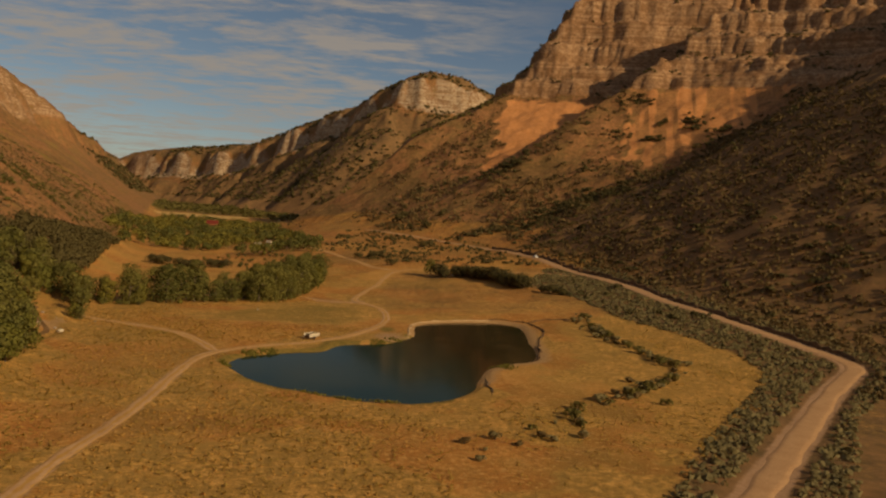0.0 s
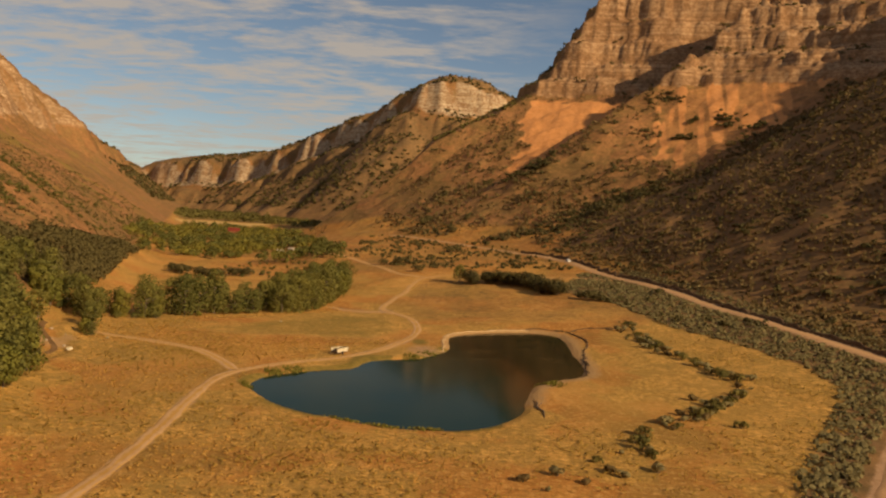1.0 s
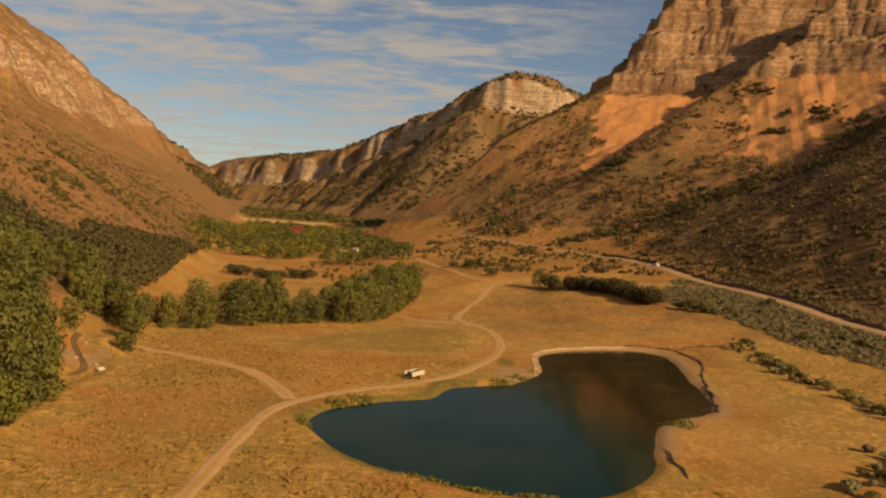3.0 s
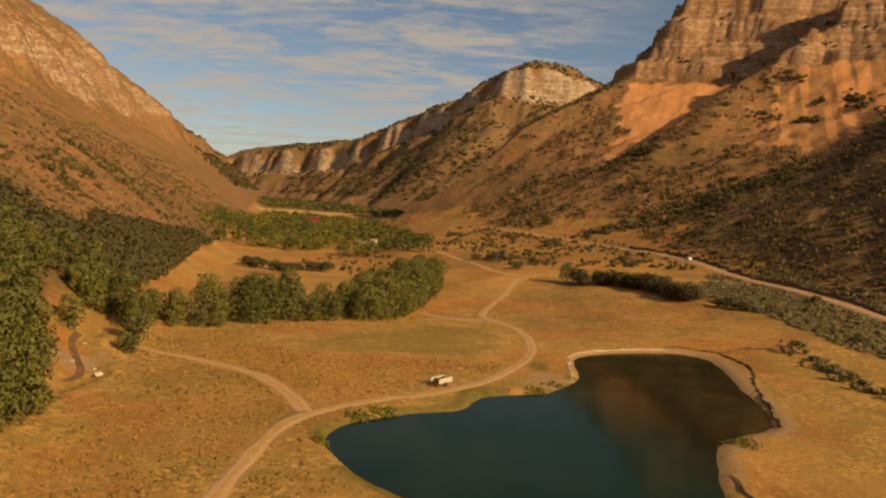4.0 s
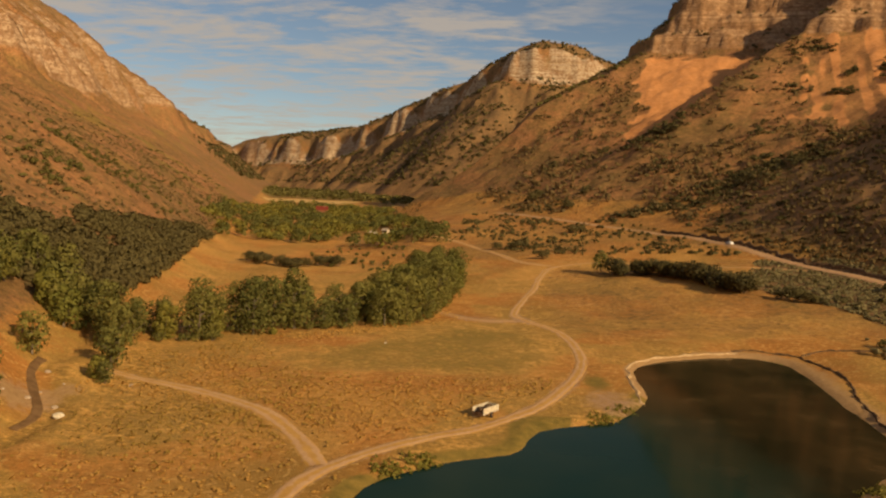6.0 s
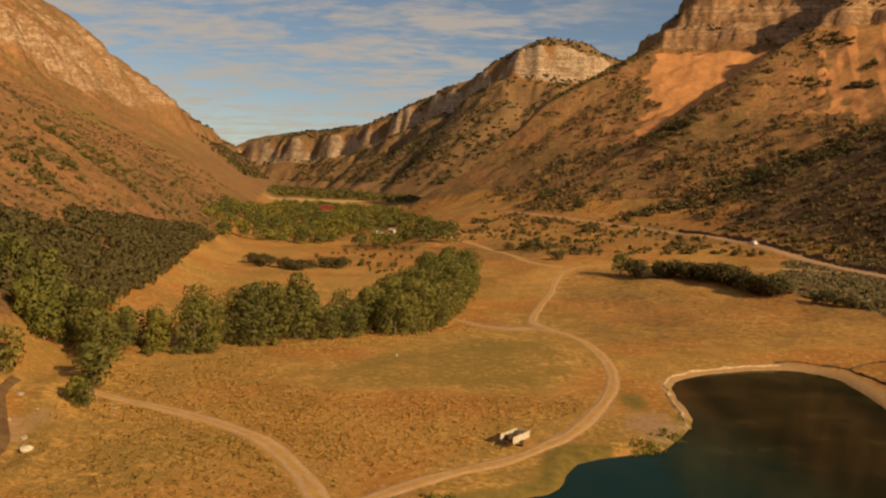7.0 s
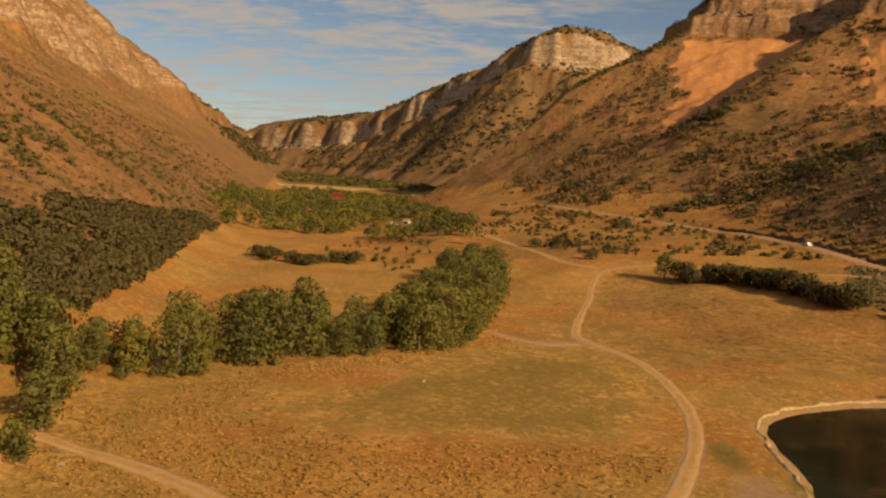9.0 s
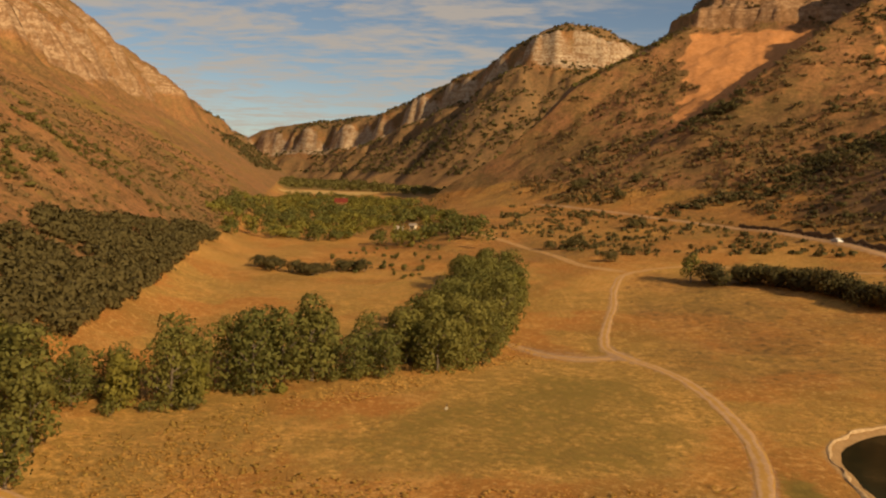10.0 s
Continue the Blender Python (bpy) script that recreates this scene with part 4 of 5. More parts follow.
spots += [(60, 324, 1, 1.0, 0), (63, 321, 1, 0.8, 40), (57, 327, 1, 0.7, 90), (-32, 462, 0, 0.9, 10), (-23, 458, 1, 1.1, 60), (-19, 460, 1, 0.8, 60), (-11, 424, 0, 0.9, 0), (5, 512, 0, 1.1, 10), (9, 514, 1, 1.0, 0),
          (-17, 652, 0, 1.7, 0), (-13, 655, 0, 1.4, 0), (6, 605, 0, 1.4, 0)]
for cx, cy, n in ((-135, 425, 2), (-128, 416, 3), (-120, 409, 3), (-113, 406, 4), (-107, 420, 3), (-103, 428, 2)):
    spots += [(cx + rng.normal() * 2.2, cy + rng.normal() * 3, int(rng.rand() < 0.4), rng.uniform(0.8, 1.25), rng.uniform(0, 360)) for _ in range(n)]
put_copies(thicket_kinds, spots, "scrub-oak thickets")
spots = [(x, y, int(rng.choice(3)), rng.uniform(0.55, 1.1), rng.uniform(0, 360)) for x, y in in_loop(rng, [(-125, 470), (-98, 412), (-78, 395), (-72, 440), (-80, 490), (-110, 515)], 46)]
meadow_kinds = [make_bush(250 + i, h, w, M_OAK, lab) for i, (h, w, lab) in enumerate((
    (2.4, 3.0, "round dark bush dotted on the meadow"), (3.0, 2.2, "small pointed dark bush on the meadow"), (1.6, 2.6, "low dark bush on the meadow")))]
put_copies(meadow_kinds, spots, "bushes dotted over the meadow")
lone = make_tree(300, 8.0, 7.0, M_LEAF, "single small green tree beside the track fork", 0.22, 11, 60, 0.5)
lone.matrix_basis = set_down(10, 384)

# uncounted growth
def keep_off(pts, gap_track=2.6, gap_road=4.5, gap_pond=2.0):
    d = np.minimum(line_dist(pts[:, 0], pts[:, 1], TRACK_A[::3])[0], np.minimum(line_dist(pts[:, 0], pts[:, 1], TRACK_B)[0], line_dist(pts[:, 0], pts[:, 1], TRACK_C[::2])[0]))
    r = line_dist(pts[:, 0], pts[:, 1], ROAD[::3])[0]
    return pts[(d > gap_track) & (r > gap_road) & (loop_dist(pts[:, 0], pts[:, 1], POND) > gap_pond)]


OAKS = [(-112, 240), (-113, 264), (-122, 296), (-137, 346), (-160, 418), (-178, 482), (-186, 470), (-176, 418), (-166, 360), (-162, 320), (-166, 285), (-176, 250), (-172, 215), (-140, 215)]
p = in_loop(rng, OAKS, 3000)
p = p[fbm(p[:, 0], p[:, 1], 26, 3, 72) + 0.15 * rng.normal(size=len(p)) > -0.2 - 0.5 * (p[:, 0] > -140)]
clump_stuff("oak_scrub", rng, p, rng.uniform(1.2, 3.6, len(p)), rng.uniform(2.2, 4.8, len(p)), M_SCRUB, "dense dark scrub oak covering the foot of the slope", "scrub", 2, 26, 0.19)
WOODS = [(-186, 500), (-166, 536), (-131, 548), (-92, 498), (-60, 462), (-52, 470), (-70, 560), (-110, 690), (-190, 980), (-262, 1110), (-350, 1110), (-320, 980), (-262, 700), (-232, 600), (-210, 540)]
p = in_loop(rng, WOODS, 900)
p = p[(np.hypot(p[:, 0] + 117, p[:, 1] - 600) > 20) & (np.hypot(p[:, 0] + 234, p[:, 1] - 900) > 20) & ~((p[:, 0] > -136) & (p[:, 0] < -96) & (p[:, 1] > 545) & (p[:, 1] < 600))]
yel = (fbm(p[:, 0], p[:, 1], 90, 2, 30) + 0.3 * rng.normal(size=len(p)) > 0.02) & (p[:, 0] < -90)
for name, sel, mat, lab in (("far_wood", ~yel, M_LEAF, "distant green valley woodland"), ("far_wood_yellowing", yel, M_LEAF_Y, "distant woodland turning yellow-green")):
    q = p[sel]
    clump_stuff(name, rng, q, rng.uniform(5, 10, len(q)), rng.uniform(5, 8.5, len(q)), mat, lab, "woodland", 3, 26, 0.15, 0.05)
p = in_loop(rng, [(-590, 1560), (-430, 1440), (-330, 1430), (-130, 1180), (-70, 960), (-30, 980), (-100, 1300), (-280, 1640), (-520, 2100), (-800, 2800), (-900, 2750), (-700, 2050)], 900)
p = p[ground_z(p[:, 0], p[:, 1]) < floor_z(p[:, 0], p[:, 1]) + 8]
clump_stuff("valley_wood", rng, p, rng.uniform(7, 14, len(p)), rng.uniform(8, 14, len(p)), M_OAK, "dark trees along the far valley floor", "woodland", 2, 16, 0.24)

# sagebrush flat between the old shoreline and the road
p = keep_off(in_loop(rng, SAGE, 6500))
clump_stuff("sagebrush", rng, p, rng.uniform(0.3, 0.75, len(p)), rng.uniform(0.7, 2.1, len(p)), M_SAGE, "grey-brown sagebrush covering the flat beside the road", "sagebrush", 1, 10, 0.42, 0.0, 0.9)
BENCH = [(-60, 640), (-60, 520), (-20, 440), (30, 420), (70, 415), (60, 470), (30, 560), (-20, 650)]
p = keep_off(in_loop(rng, BENCH, 1700))
p = p[fbm(p[:, 0], p[:, 1], 30, 3, 33) + 0.35 * rng.normal(size=len(p)) > 0.12]
clump_stuff("bench_brush", rng, p, rng.uniform(0.6, 1.8, len(p)), rng.uniform(1.0, 3.2, len(p)), M_SCRUB, "low brush scattered over the sloping bench", "brush", 1, 16, 0.4)


def on_slope(count, box, zlo, zhi, size, thresh, seed, power=1.0, steepest=0.9):
    p = np.stack([rng.uniform(box[0], box[1], count), rng.uniform(box[2], box[3], count)], 1)
    z = ground_z(p[:, 0], p[:, 1])
    zs = ground_z(p[:, 0] + 2, p[:, 1])
    zt = ground_z(p[:, 0], p[:, 1] + 2)
    steep = np.hypot(zs - z, zt - z) / 2
    f = fbm(p[:, 0], p[:, 1], size, 3, seed)
    bare = slide(p[:, 0], p[:, 1], right_h(p[:, 0], p[:, 1])) > 0.25
    return p[~bare & (z > zlo) & (z < zhi) & (f + 0.3 * rng.normal(size=count) * power > thresh) & (steep < steepest)]


p = keep_off(on_slope(24000, (60, 330, 60, 600), 1.5, 135, 30, -0.45, 40), 3, 6)
p = p[(p[:, 0] > road_x(p[:, 1]) + 3) & (rng.rand(len(p)) > 0.75 * ramp01(p[:, 1], 400, 560))]
clump_stuff("slope_brush", rng, p, rng.uniform(0.7, 1.6, len(p)), rng.uniform(1.1, 2.6, len(p)), M_BRUSH, "brown brush thickly dotted over the shaded slope", "brush", 1, 11, 0.46)
p = keep_off(on_slope(1500, (60, 330, 250, 560), 4, 110, 40, 0.25, 41), 3, 7)
clump_stuff("slope_oak", rng, p, rng.uniform(1.2, 2.8, len(p)), rng.uniform(1.8, 4.4, len(p)), M_SCRUB, "darker scrub bushes on the slope", "brush", 2, 18, 0.26)
p = on_slope(14000, (-60, 330, 520, 1050), 22, 180, 45, 0.0, 42)
clump_stuff("mountain_brush", rng, p, rng.uniform(1.2, 2.8, len(p)), rng.uniform(1.6, 4.2, len(p)), M_BRUSH, "brush dotted over the mountain side", "brush", 1, 15, 0.36)
p = on_slope(2600, (-20, 330, 520, 1000), 24, 240, 50, 0.34, 43, 0.6)
p = np.concatenate([p] + [np.stack([cx + rng.normal(size=n) * sp, cy + rng.normal(size=n) * sp], 1) for cx, cy, n, sp in ((62, 694, 44, 8), (76, 688, 34, 8), (90, 700, 20, 7), (126, 597, 22, 6), (146, 585, 26, 7), (207, 698, 9, 3), (197, 673, 9, 3), (191, 675, 7, 3), (229, 685, 26, 6), (226, 672, 12, 4), (238, 640, 24, 6), (172, 697, 9, 4), (180, 746, 8, 3), (198, 750, 9, 3), (202, 742, 7, 3), (112, 551, 12, 8))])
clump_stuff("mountain_oak", rng, p, rng.uniform(2.2, 4.2, len(p)), rng.uniform(2.4, 6.0, len(p)), M_SCRUB, "dark scrub-oak patches in the mountain gullies", "scrub", 2, 18, 0.24)
p = on_slope(5200, (60, 420, 600, 1100), 186, 380, 34, 0.3, 47, 1.0, 1.7)
clump_stuff("ledge_brush", rng, p, rng.uniform(1.5, 3.4, len(p)), rng.uniform(2.0, 5.5, len(p)), M_SCRUB, "dark bushes rooted on the cliff ledges", "brush", 2, 16, 0.26)
# scrub on the end ridge, dense and dark to imitate the flank's shade
p = on_slope(9000, (-140, 260, 640, 1300), 45, 330, 40, -0.1, 48, 1.0)
h = right_h(p[:, 0], p[:, 1])
w = nose(p[:, 0], p[:, 1], h)
p = p[(w > -4) & (w < 60)]
clump_stuff("ridge_brush", rng, p, rng.uniform(1.5, 3.2, len(p)), rng.uniform(2.4, 5.0, len(p)), M_OAK, "dark scrub on the mountain's end ridge, also standing in for its shade", "brush", 1, 12, 0.42)
p = in_loop(rng, [(30, 553), (74, 552), (114, 568), (150, 548), (150, 566), (114, 592), (74, 575), (36, 566)], 230)
clump_stuff("green_band", rng, p, rng.uniform(1.4, 3.0, len(p)), rng.uniform(2, 5, len(p)), M_SCRUB, "band of green scrub at the foot of the mountain", "scrub", 2, 18, 0.24)
p = on_slope(15000, (-420, -110, 230, 800), 4, 120, 22, -0.1, 44)
clump_stuff("west_brush", rng, p, rng.uniform(0.5, 1.2, len(p)), rng.uniform(0.7, 2.0, len(p)), M_BRUSH, "brush dotted over the sunlit slope", "brush", 1, 8, 0.5)
p = on_slope(2600, (-420, -120, 250, 900), 8, 130, 40, 0.36, 45, 0.9)
p = np.concatenate([p] + [np.stack([cx + rng.normal(size=n) * sp, cy + rng.normal(size=n) * sp], 1) for cx, cy, n, sp in ((-200, 378, 45, 7), (-216, 418, 40, 8), (-188, 352, 20, 5), (-236, 470, 40, 9), (-205, 440, 30, 9))])
clump_stuff("west_oak", rng, p, rng.uniform(1.0, 2.4, len(p)), rng.uniform(1.6, 3.6, len(p)), M_OLIVE, "olive-green scrub patches on the sunlit slope", "scrub", 2, 18, 0.26)

# grass tufts in the nearer meadow
def weed_patch(name, loop, count, thresh, label, material=None, tall=1.0, sign=1):
    """Weeds that thin out towards the edge of a patch."""
    p = keep_off(in_loop(rng, loop, count), 2.1, 4, 1.5)
    f = sign * fbm(p[:, 0], p[:, 1], 22, 4, 50) + 0.45 * rng.normal(size=len(p)) + 0.5 * (1 - ramp01(-loop_dist(p[:, 0], p[:, 1], loop), 0, 14))
    q = p[f < thresh]
    clump_stuff(name, rng, q, rng.uniform(0.16, 0.40, len(q)) * tall, rng.uniform(0.3, 1.0, len(q)), material or M_WEED, label, "grass", 1, 12, 0.27, 0.0, 1.5)


LOWER = [(-80, 50), (12, 50), (12, 124), (-14, 138), (-36, 158), (-36, 176), (-56, 206), (-80, 196), (-74, 130)]
INNER = [(-84, 196), (-40, 182), (-24, 198), (-12, 222), (-8, 232), (-36, 224), (-60, 224), (-72, 248), (-92, 226)]
weed_patch("olive_tufts", LOWER, 13000, -0.1, "olive-brown weeds thick in the dry grass")
weed_patch("straw_tufts", LOWER, 9000, -0.15, "pale standing straw tufts in the dry grass", M_TUFT, 0.85, -1)
weed_patch("inner_straw_tufts", INNER, 5000, 0.0, "pale standing straw between the two tracks", M_TUFT, 0.9, -1)
weed_patch("inner_olive_tufts", INNER, 5000, -0.05, "olive weeds between the two tracks")
weed_patch("shore_tufts", [(-34, 112), (40, 104), (40, 142), (22, 147), (5, 138), (-24, 140)], 3200, 0.0, "olive weeds in a band below the pond")
weed_patch("outer_tufts", [(16, 90), (52, 112), (70, 140), (94, 178), (96, 212), (90, 244), (74, 270), (62, 245), (72, 200), (66, 178), (42, 150), (24, 120)], 4600, -0.05, "olive weeds beyond the old shoreline")
weed_patch("foot_straw_tufts", [(-80, 236), (-60, 254), (-46, 272), (-32, 292), (-40, 312), (-46, 296), (-62, 266), (-84, 240)], 1500, 0.2, "rust and straw tufts along the foot of the tree row", M_TUFT, 1.0, -1)
# scrub thick enough to darken the distant slope in place of shade
p = on_slope(22000, (-1000, 350, 1600, 2800), 40, 430, 130, -0.25, 67, 1.2, 1.2)
clump_stuff("far_brush", rng, p, rng.uniform(2, 5, len(p)), rng.uniform(4, 11, len(p)), M_SCRUB, "dark scrub on the distant mountain, also darkening its slope as shade would", "scrub", 1, 8, 0.5)

# ---- made things ----
M_WHITE = flat_mat("weathered_white_paint", (0.46, 0.39, 0.27), (0.68, 0.60, 0.45), 0.7, 2.5)
M_DARKJUNK = flat_mat("dark_load", (0.05, 0.035, 0.022), (0.14, 0.09, 0.05), 0.9, 3.0)
M_RUBBER = flat_mat("rubber", (0.02, 0.02, 0.02), (0.045, 0.042, 0.04), 0.85, 5.0)
M_STEEL = flat_mat("rusty_steel", (0.10, 0.055, 0.03), (0.22, 0.13, 0.075), 0.6, 4.0, 0.4, 0.4)
M_REDROOF = flat_mat("red_roofing", (0.13, 0.022, 0.013), (0.20, 0.038, 0.022), 0.7, 0.8)
M_SIDING = flat_mat("timber_siding", (0.26, 0.10, 0.05), (0.38, 0.16, 0.085), 0.85, 0.7)
M_GREYROOF = flat_mat("grey_roofing", (0.30, 0.25, 0.20), (0.45, 0.38, 0.30), 0.7, 0.8)
M_CARPAINT = flat_mat("white_car_paint", (0.74, 0.74, 0.72), (0.82, 0.82, 0.80), 0.25, 0.5, 0.5)
M_GLASS = flat_mat("dark_glass", (0.02, 0.025, 0.03), (0.04, 0.05, 0.055), 0.08, 0.5, 0.5)
M_SOIL = flat_mat("cut_soil", (0.07, 0.042, 0.022), (0.17, 0.10, 0.05), 0.95, 1.5)
M_SHORE = flat_mat("pale_shore", (0.40, 0.26, 0.13), (0.54, 0.38, 0.21), 0.95, 1.2)
M_CREEK = flat_mat("creek_water", (0.15, 0.085, 0.038), (0.23, 0.135, 0.063), 0.8, 0.6, 0.02)


def block(bm, x0, x1, y0, y1, z0, z1, bevel=0.0):
    r = bmesh.ops.create_cube(bm, size=1.0)
    for v in r["verts"]:
        v.co = Vector(((x0 + x1) / 2 + v.co.x * (x1 - x0), (y0 + y1) / 2 + v.co.y * (y1 - y0), (z0 + z1) / 2 + v.co.z * (z1 - z0)))
    if bevel:
        edges = list({e for v in r["verts"] for e in v.link_edges})
        bmesh.ops.bevel(bm, geom=edges, offset=bevel, segments=2, affect="EDGES", profile=0.5)
    return bm


def box_part(name, dims, material, parent, label="", bevel=0.02):
    return part(name, block(bmesh.new(), *dims, bevel), material, parent, label)


def wheel_part(x, y, r, w, parent, name="wheel"):
    bm = bmesh.new()
    tube(bm, [(x, y - w / 2, r), (x, y - w / 2 + 0.03, r), (x, y + w / 2 - 0.03, r), (x, y + w / 2, r)], [r * 0.9, r, r, r * 0.9], 18)
    wh = part(name, bm, M_RUBBER, parent)
    bm = bmesh.new()
    tube(bm, [(x, y - w / 2 - 0.015, r), (x, y + w / 2 + 0.015, r)], [r * 0.55, r * 0.55], 14)
    part("rim", bm, M_STEEL, wh)
    return wh


def make_trailer():
    root = tagged(new("trailer"), "old white open-topped trailer with a dark load beside the track", "trailer")
    box_part("bed", (-2.1, 2.1, -1.0, 1.0, 0.55, 0.67), M_STEEL, root)
    box_part("side_panel", (-2.1, 2.1, -1.0, -0.93, 0.67, 1.55), M_WHITE, root)
    box_part("side_panel", (-2.1, 2.1, 0.93, 1.0, 0.67, 1.55), M_WHITE, root)
    box_part("front_panel", (2.03, 2.1, -0.93, 0.93, 0.67, 1.55), M_WHITE, root)
    box_part("tailgate", (-2.1, -2.04, -0.93, 0.93, 0.67, 0.95), M_STEEL, root, "low rusty tailgate")
    box_part("rim_rail", (-2.1, 2.1, -1.03, -0.90, 1.553, 1.61), M_WHITE, root)
    box_part("rim_rail", (-2.1, 2.1, 0.90, 1.03, 1.553, 1.61), M_WHITE, root)
    for k in range(5):
        box_part("stake", (-1.9 + k * 0.92, -1.84 + k * 0.92, -1.05, -1.002, 0.6, 1.5), M_WHITE, root)
        box_part("stake", (-1.9 + k * 0.92, -1.84 + k * 0.92, 1.002, 1.05, 0.6, 1.5), M_WHITE, root)
    for side in (-1.17, 1.17):
        wheel_part(-0.15, side, 0.36, 0.22, root)
        box_part("mudguard", (-0.62, 0.32, side - 0.13, side + 0.13, 0.76, 0.80), M_STEEL, root)
    bm = bmesh.new()
    tube(bm, [(-2.1, -0.7, 0.58), (-3.5, 0, 0.5)], [0.05, 0.05], 6)
    tube(bm, [(-2.1, 0.7, 0.58), (-3.5, 0, 0.5)], [0.05, 0.05], 6)
    tube(bm, [(-3.4, 0, 0.0), (-3.4, 0, 0.55)], [0.05, 0.05], 6)
    part("drawbar", bm, M_STEEL, root)
    r2 = np.random.RandomState(5)
    bm = bmesh.new()
    for _ in range(11):
        x, y, s = r2.uniform(-1.7, 1.4), r2.uniform(-0.6, 0.6), r2.uniform(0.25, 0.5)
        r = bmesh.ops.create_icosphere(bm, subdivisions=2, radius=s)
        for v in r["verts"]:
            v.co = Vector((x + v.co.x * 1.3, y + v.co.y, 1.2 + s * 0.3 + v.co.z * 0.75 + 0.12 * noise.noise(v.co * 5)))
    part("load", bm, M_DARKJUNK, root, "heap of dark brush and scrap")
    return root


make_trailer().matrix_basis = pose(-21.6, 202.9, gz(-21.6, 202.9), 0, 0, 60)


def make_car():
    root = tagged(new("car"), "white car parked on the gravel road", "car")
    bm = block(bmesh.new(), -2.2, 2.2, -0.88, 0.88, 0.32, 0.92, 0.10)
    body = part("body", bm, M_CARPAINT, root)
    bm = block(bmesh.new(), -1.5, 1.0, -0.76, 0.76, 0.90, 1.48, 0.12)
    for v in bm.verts:
        if v.co.z > 1.2:
            v.co.x = -0.25 + (v.co.x + 0.25) * 0.76
            v.co.y *= 0.88
    cab = part("cabin", bm, M_CARPAINT, root)
    for s in (-1, 1):
        box_part("side_window", (-1.1, 0.6, s * 0.742 - 0.01, s * 0.742 + 0.01, 1.02, 1.32), M_GLASS, cab, "", 0.0)
        box_part("headlight", (2.17, 2.21, s * 0.62 - 0.14, s * 0.62 + 0.14, 0.64, 0.78), M_GLASS, body, "", 0.0)
        for x in (-1.35, 1.35):
            wheel_part(x, s * 0.80, 0.33, 0.2, root)
    box_part("windscreen", (0.84, 0.92, -0.62, 0.62, 1.0, 1.36), M_GLASS, cab, "", 0.0)
    box_part("rear_window", (-1.42, -1.34, -0.6, 0.6, 1.0, 1.36), M_GLASS, cab, "", 0.0)
    return root


make_car().matrix_basis = pose(68.2, 437, gz(68.2, 437) + 0.1, 0, 0, 104)


def make_house(label, L, W, H, rise, wall, roof, chimney, category="house"):
    """A gabled house with walls, two roof slopes, a door and windows."""
    root = tagged(new(category), label, category)
    bm = bmesh.new()
    prof = [(-W / 2, -0.5), (W / 2, -0.5), (W / 2, H), (0, H + rise), (-W / 2, H)]
    a = [bm.verts.new((-L / 2, y, z)) for y, z in prof]
    b = [bm.verts.new((L / 2, y, z)) for y, z in prof]
    bm.faces.new(a)
    bm.faces.new(b[::-1])
    for i in range(5):
        bm.faces.new((a[i], b[i], b[(i + 1) % 5], a[(i + 1) % 5]))
    part("wall", bm, wall, root)
    sl = math.hypot(W / 2, rise)
    for s in (-1, 1):
        bm = bmesh.new()
        c = [(s * (W / 2 + 0.5), H - 0.5 * rise / (W / 2)), (0, H + rise), (0, H + rise + 0.18), (s * (W / 2 + 0.5), H - 0.5 * rise / (W / 2) + 0.18)]
        f = [bm.verts.new((-L / 2 - 0.5, y, z + 0.02)) for y, z in c]
        g = [bm.verts.new((L / 2 + 0.5, y, z + 0.02)) for y, z in c]
        bm.faces.new(f)
        bm.faces.new(g[::-1])
        for i in range(4):
            bm.faces.new((f[i], g[i], g[(i + 1) % 4], f[(i + 1) % 4]))
        part("roof", bm, roof, root)
    box_part("door", (-0.5, 0.5, -W / 2 - 0.06, -W / 2 + 0.02, 0.0, 2.05), M_DARKJUNK, root, "", 0.01)
    for x in (-L * 0.3, L * 0.3):
        win = box_part("window", (x - 0.6, x + 0.6, -W / 2 - 0.05, -W / 2 + 0.02, 1.0, 2.1), M_WHITE, root, "", 0.01)
        box_part("pane", (x - 0.5, x + 0.5, -W / 2 - 0.065, -W / 2 - 0.052, 1.08, 2.02), M_GLASS, win, "", 0.0)
    if chimney:
        box_part("chimney", (L * 0.2 - 0.4, L * 0.2 + 0.4, 0.4, 1.2, H + 0.3, H + rise + 1.0), M_ROCK, root)
    return root


make_house("red-roofed timber house among the valley trees", 12, 8, 4.6, 3.4, M_SIDING, M_REDROOF, True).matrix_basis = pose(-234, 905, gz(-234, 905) + 1.5, 0, 0, 12)
make_house("small white shed beside the valley trees", 4.4, 3.4, 2.3, 1.2, M_WHITE, M_GREYROOF, False, "shed").matrix_basis = pose(-119, 600, gz(-119, 600), 0, 0, 30)
make_house("small cream outbuilding beside the shed", 3.4, 3.0, 2.3, 1.0, M_WHITE, M_GREYROOF, False, "shed").matrix_basis = pose(-111, 604, gz(-111, 604), 0, 0, -20)


def make_rock(seed, size, label, material=None):
    bm = bmesh.new()
    bmesh.ops.create_icosphere(bm, subdivisions=2, radius=size)
    off = Vector((seed * 3.1, seed * 1.7, 0))
    for v in bm.verts:
        v.co *= 1 + 0.35 * noise.noise(v.co * (1.4 / size) + off)
        v.co.z = max(v.co.z * 0.7, -size * 0.35)
    return tagged(new("rock", done(bm, "rock", material or M_ROCK)), label, "rock")


make_rock(1, 0.75, "pale block of stone on the grass by the creek", M_WHITE).matrix_basis = set_down(-79, 185.5, 1, 30, -0.25)
r3 = np.random.RandomState(8)
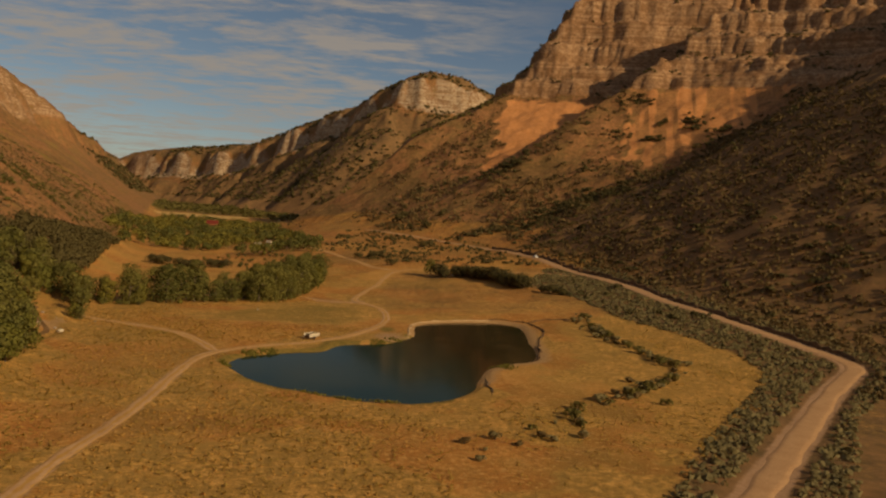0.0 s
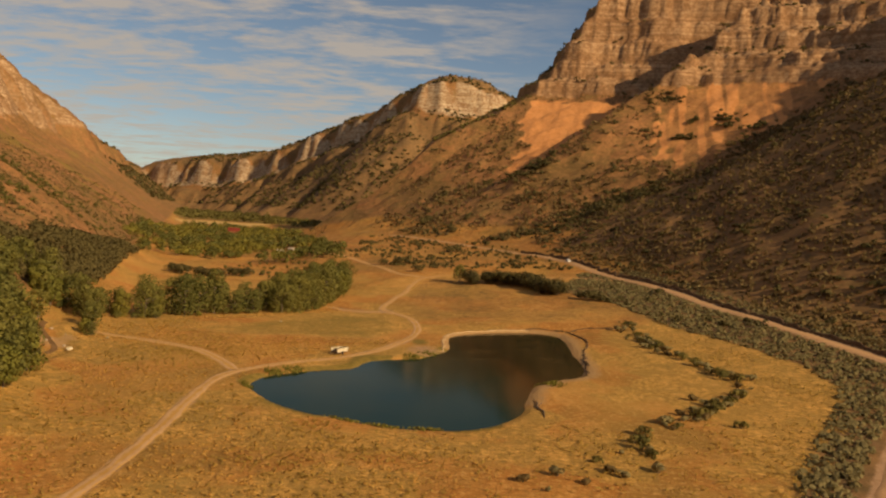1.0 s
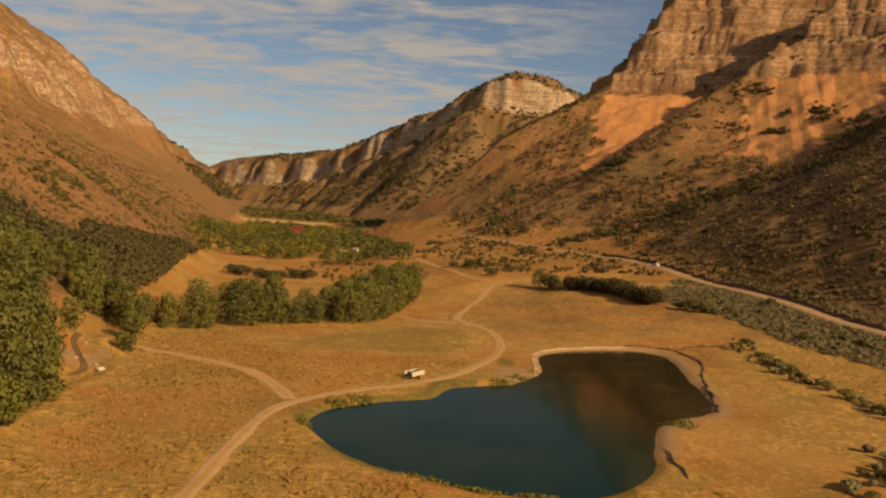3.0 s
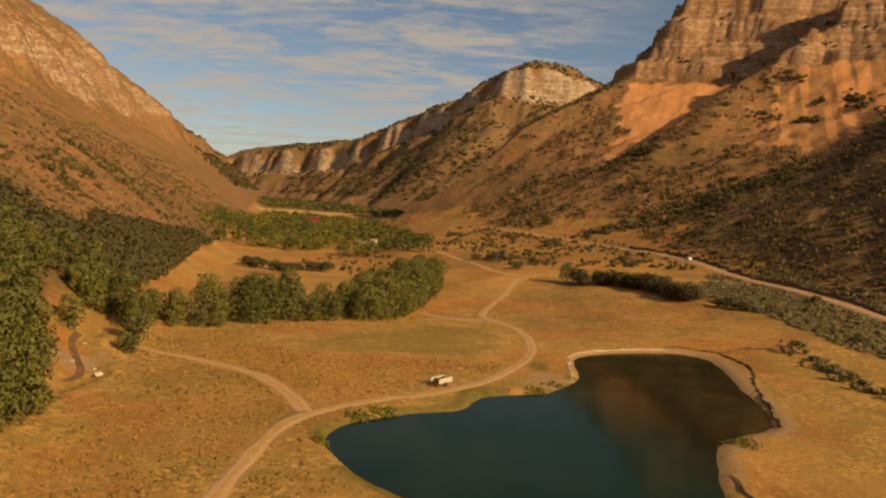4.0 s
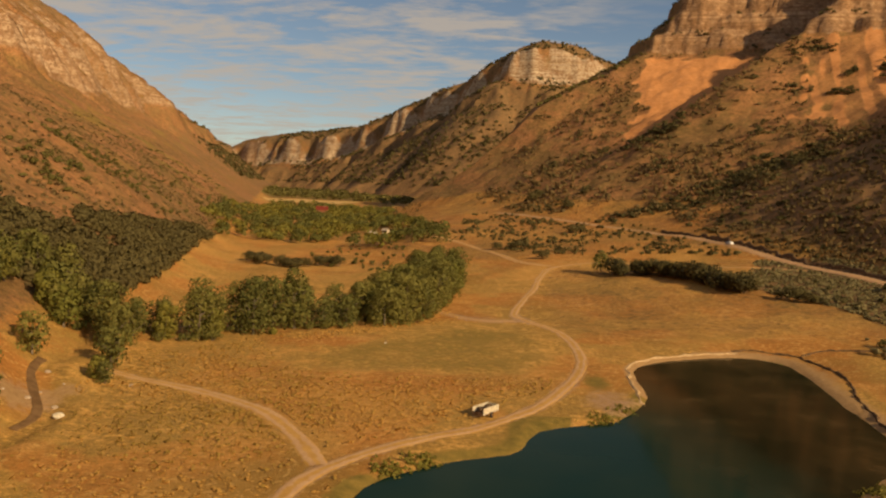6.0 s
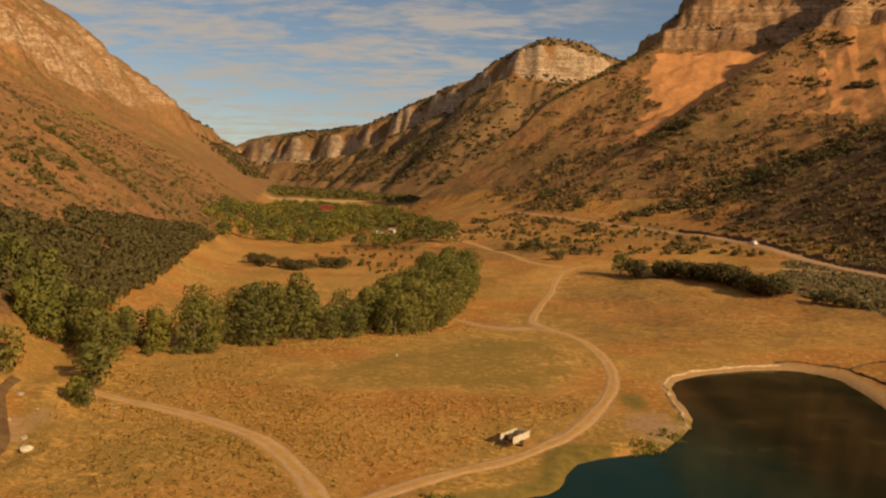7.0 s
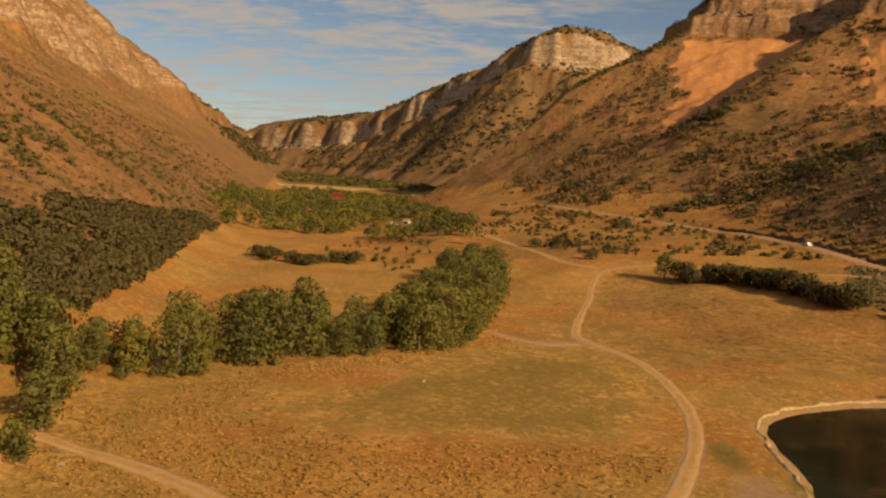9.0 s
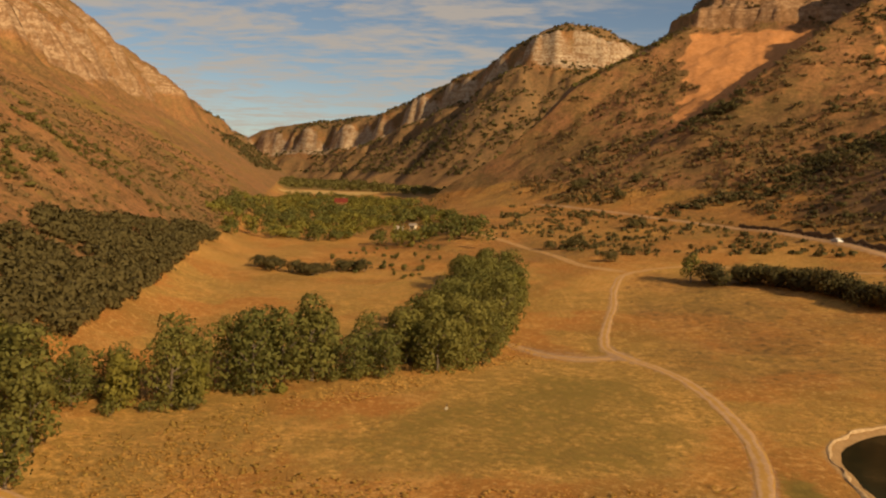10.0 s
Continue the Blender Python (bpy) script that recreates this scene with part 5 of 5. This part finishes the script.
for i in range(9):
    x, y = -86 + r3.normal() * 4.5, 191 + r3.normal() * 6
    make_rock(10 + i, r3.uniform(0.2, 0.5), "pale boulder on the gravelly creek bank").matrix_basis = set_down(x, y, 1, r3.uniform(0, 360), -0.1)

marker = tagged(new("marker_post"), "short white marker post in the dry meadow", "post")
bm = bmesh.new()
tube(bm, [(0, 0, -0.3), (0, 0, 0.9)], [0.07, 0.07], 8)
part("post", bm, M_DEAD, marker)
box_part("cap", (-0.2, 0.2, -0.2, 0.2, 0.0, 0.34), M_WHITE, marker, "white block at the foot")
marker.matrix_basis = set_down(-46.3, 254)


def ribbon(name, pts, width, height, material, label, seed):
    """A low uneven bank along a curve."""
    p = np.array(pts)
    tang = np.gradient(p, axis=0)
    tang /= np.linalg.norm(tang, axis=1)[:, None]
    side = np.stack([tang[:, 1], -tang[:, 0]], 1)
    offs = np.array([-1, -0.6, -0.15, 0.2, 0.65, 1.0])
    prof = np.array([-0.35, 0.45, 0.95, 1.0, 0.4, -0.35])
    wob = fbm(p[:, 0], p[:, 1], 3.0, 3, seed)
    shift = fbm(p[:, 0] + 50, p[:, 1], 5.0, 2, seed + 1) * width * 0.8
    w = width * 0.5 * np.clip(1 + 0.9 * wob, 0.35, 2.2)
    xs = p[:, 0, None] + side[:, 0, None] * (offs * w[:, None] + shift[:, None])
    ys = p[:, 1, None] + side[:, 1, None] * (offs * w[:, None] + shift[:, None])
    zs = ground_z(xs, ys) + prof * (height * np.clip(1 + 1.1 * fbm(p[:, 0], p[:, 1] + 20, 2.5, 2, seed + 2), 0.15, 2.0))[:, None]
    me = sheet(name, xs, ys, zs)
    me.materials.append(material)
    return tagged(new(name, me), label, "bank", kind="structure")


ribbon("bank", spline([(30, 270), (37, 270), (43, 265), (46, 252), (45.5, 243), (43, 233), (40.5, 218), (39, 207), (37, 195)], 0.5), 0.65, 0.3, M_SOIL, "dark ragged cut bank marking the old shoreline", 71)
_up = np.array(ROAD[48:260:1])
_tg = np.gradient(_up, axis=0)
_tg /= np.linalg.norm(_tg, axis=1)[:, None]
_up = _up + np.stack([_tg[:, 1], -_tg[:, 0]], 1) * 3.9
ribbon("bank", [tuple(q) for q in _up[(_up[:, 1] > 205) & (_up[:, 1] < 500)]], 1.6, 0.8, M_SOIL, "dark earth cut bank above the gravel road", 81)
ribbon("bank", spline([(44, 266), (51, 268), (60, 266)], 0.5), 0.6, 0.3, M_SOIL, "dark ragged cut bank in the grass", 74)
ribbon("bank", spline([(4, 218), (3.3, 228), (3.8, 238), (5, 248), (11, 256), (16, 260), (22, 264), (31, 268)], 0.5), 0.7, 0.18, M_SHORE, "pale crusted shore rim of the pond", 77)
strip_me = strip("creek", [q for q in CREEK if 176 < q[1] < 210], 1.6, 0.12, M_CREEK, "narrow dark creek between gravel banks")
tagged(strip_me, category="creek")

log = tagged(new("log"), "grey dead branch lying on the bare shore", "log")
bm = bmesh.new()
tube(bm, [(0, -7, 0.12), (0.5, -3, 0.2), (-0.2, 0, 0.22), (0.5, 4, 0.2), (0.3, 7.5, 0.1)], [0.08, 0.14, 0.17, 0.12, 0.05], 7)
tube(bm, [(0.1, 1, 0.2), (1.4, 3, 0.6)], [0.09, 0.03], 5)
tube(bm, [(0.3, -2, 0.2), (-1.2, -0.5, 0.5)], [0.08, 0.03], 5)
part("branch", bm, M_DEAD, log)
log.matrix_basis = set_down(21.5, 158, 1, 3)

# reeds standing at the water's edge
rr = np.random.RandomState(21)
pts = []
for cx, cy, n, sp in ((-31.8, 177, 70, 1.2), (-28, 180.5, 90, 1.2), (-4, 205.5, 80, 1.2), (-12, 144, 110, 1.6), (-6, 141, 150, 1.8), (1, 139, 60, 1.4), (27, 183, 120, 1.5), (-34, 163, 60, 1.2), (0.5, 212, 40, 1.2), (36, 262, 60, 1.2), (33, 228, 40, 1.0)):
    pts.append(np.stack([cx + rr.normal(size=n) * sp, cy + rr.normal(size=n) * sp], 1))
pts = np.concatenate(pts)
clump_stuff("reeds", rr, pts, rr.uniform(0.25, 0.6, len(pts)), rr.uniform(0.3, 0.7, len(pts)), M_REED, "green reed clumps at the water's edge", "reeds", 1, 10, 0.45)
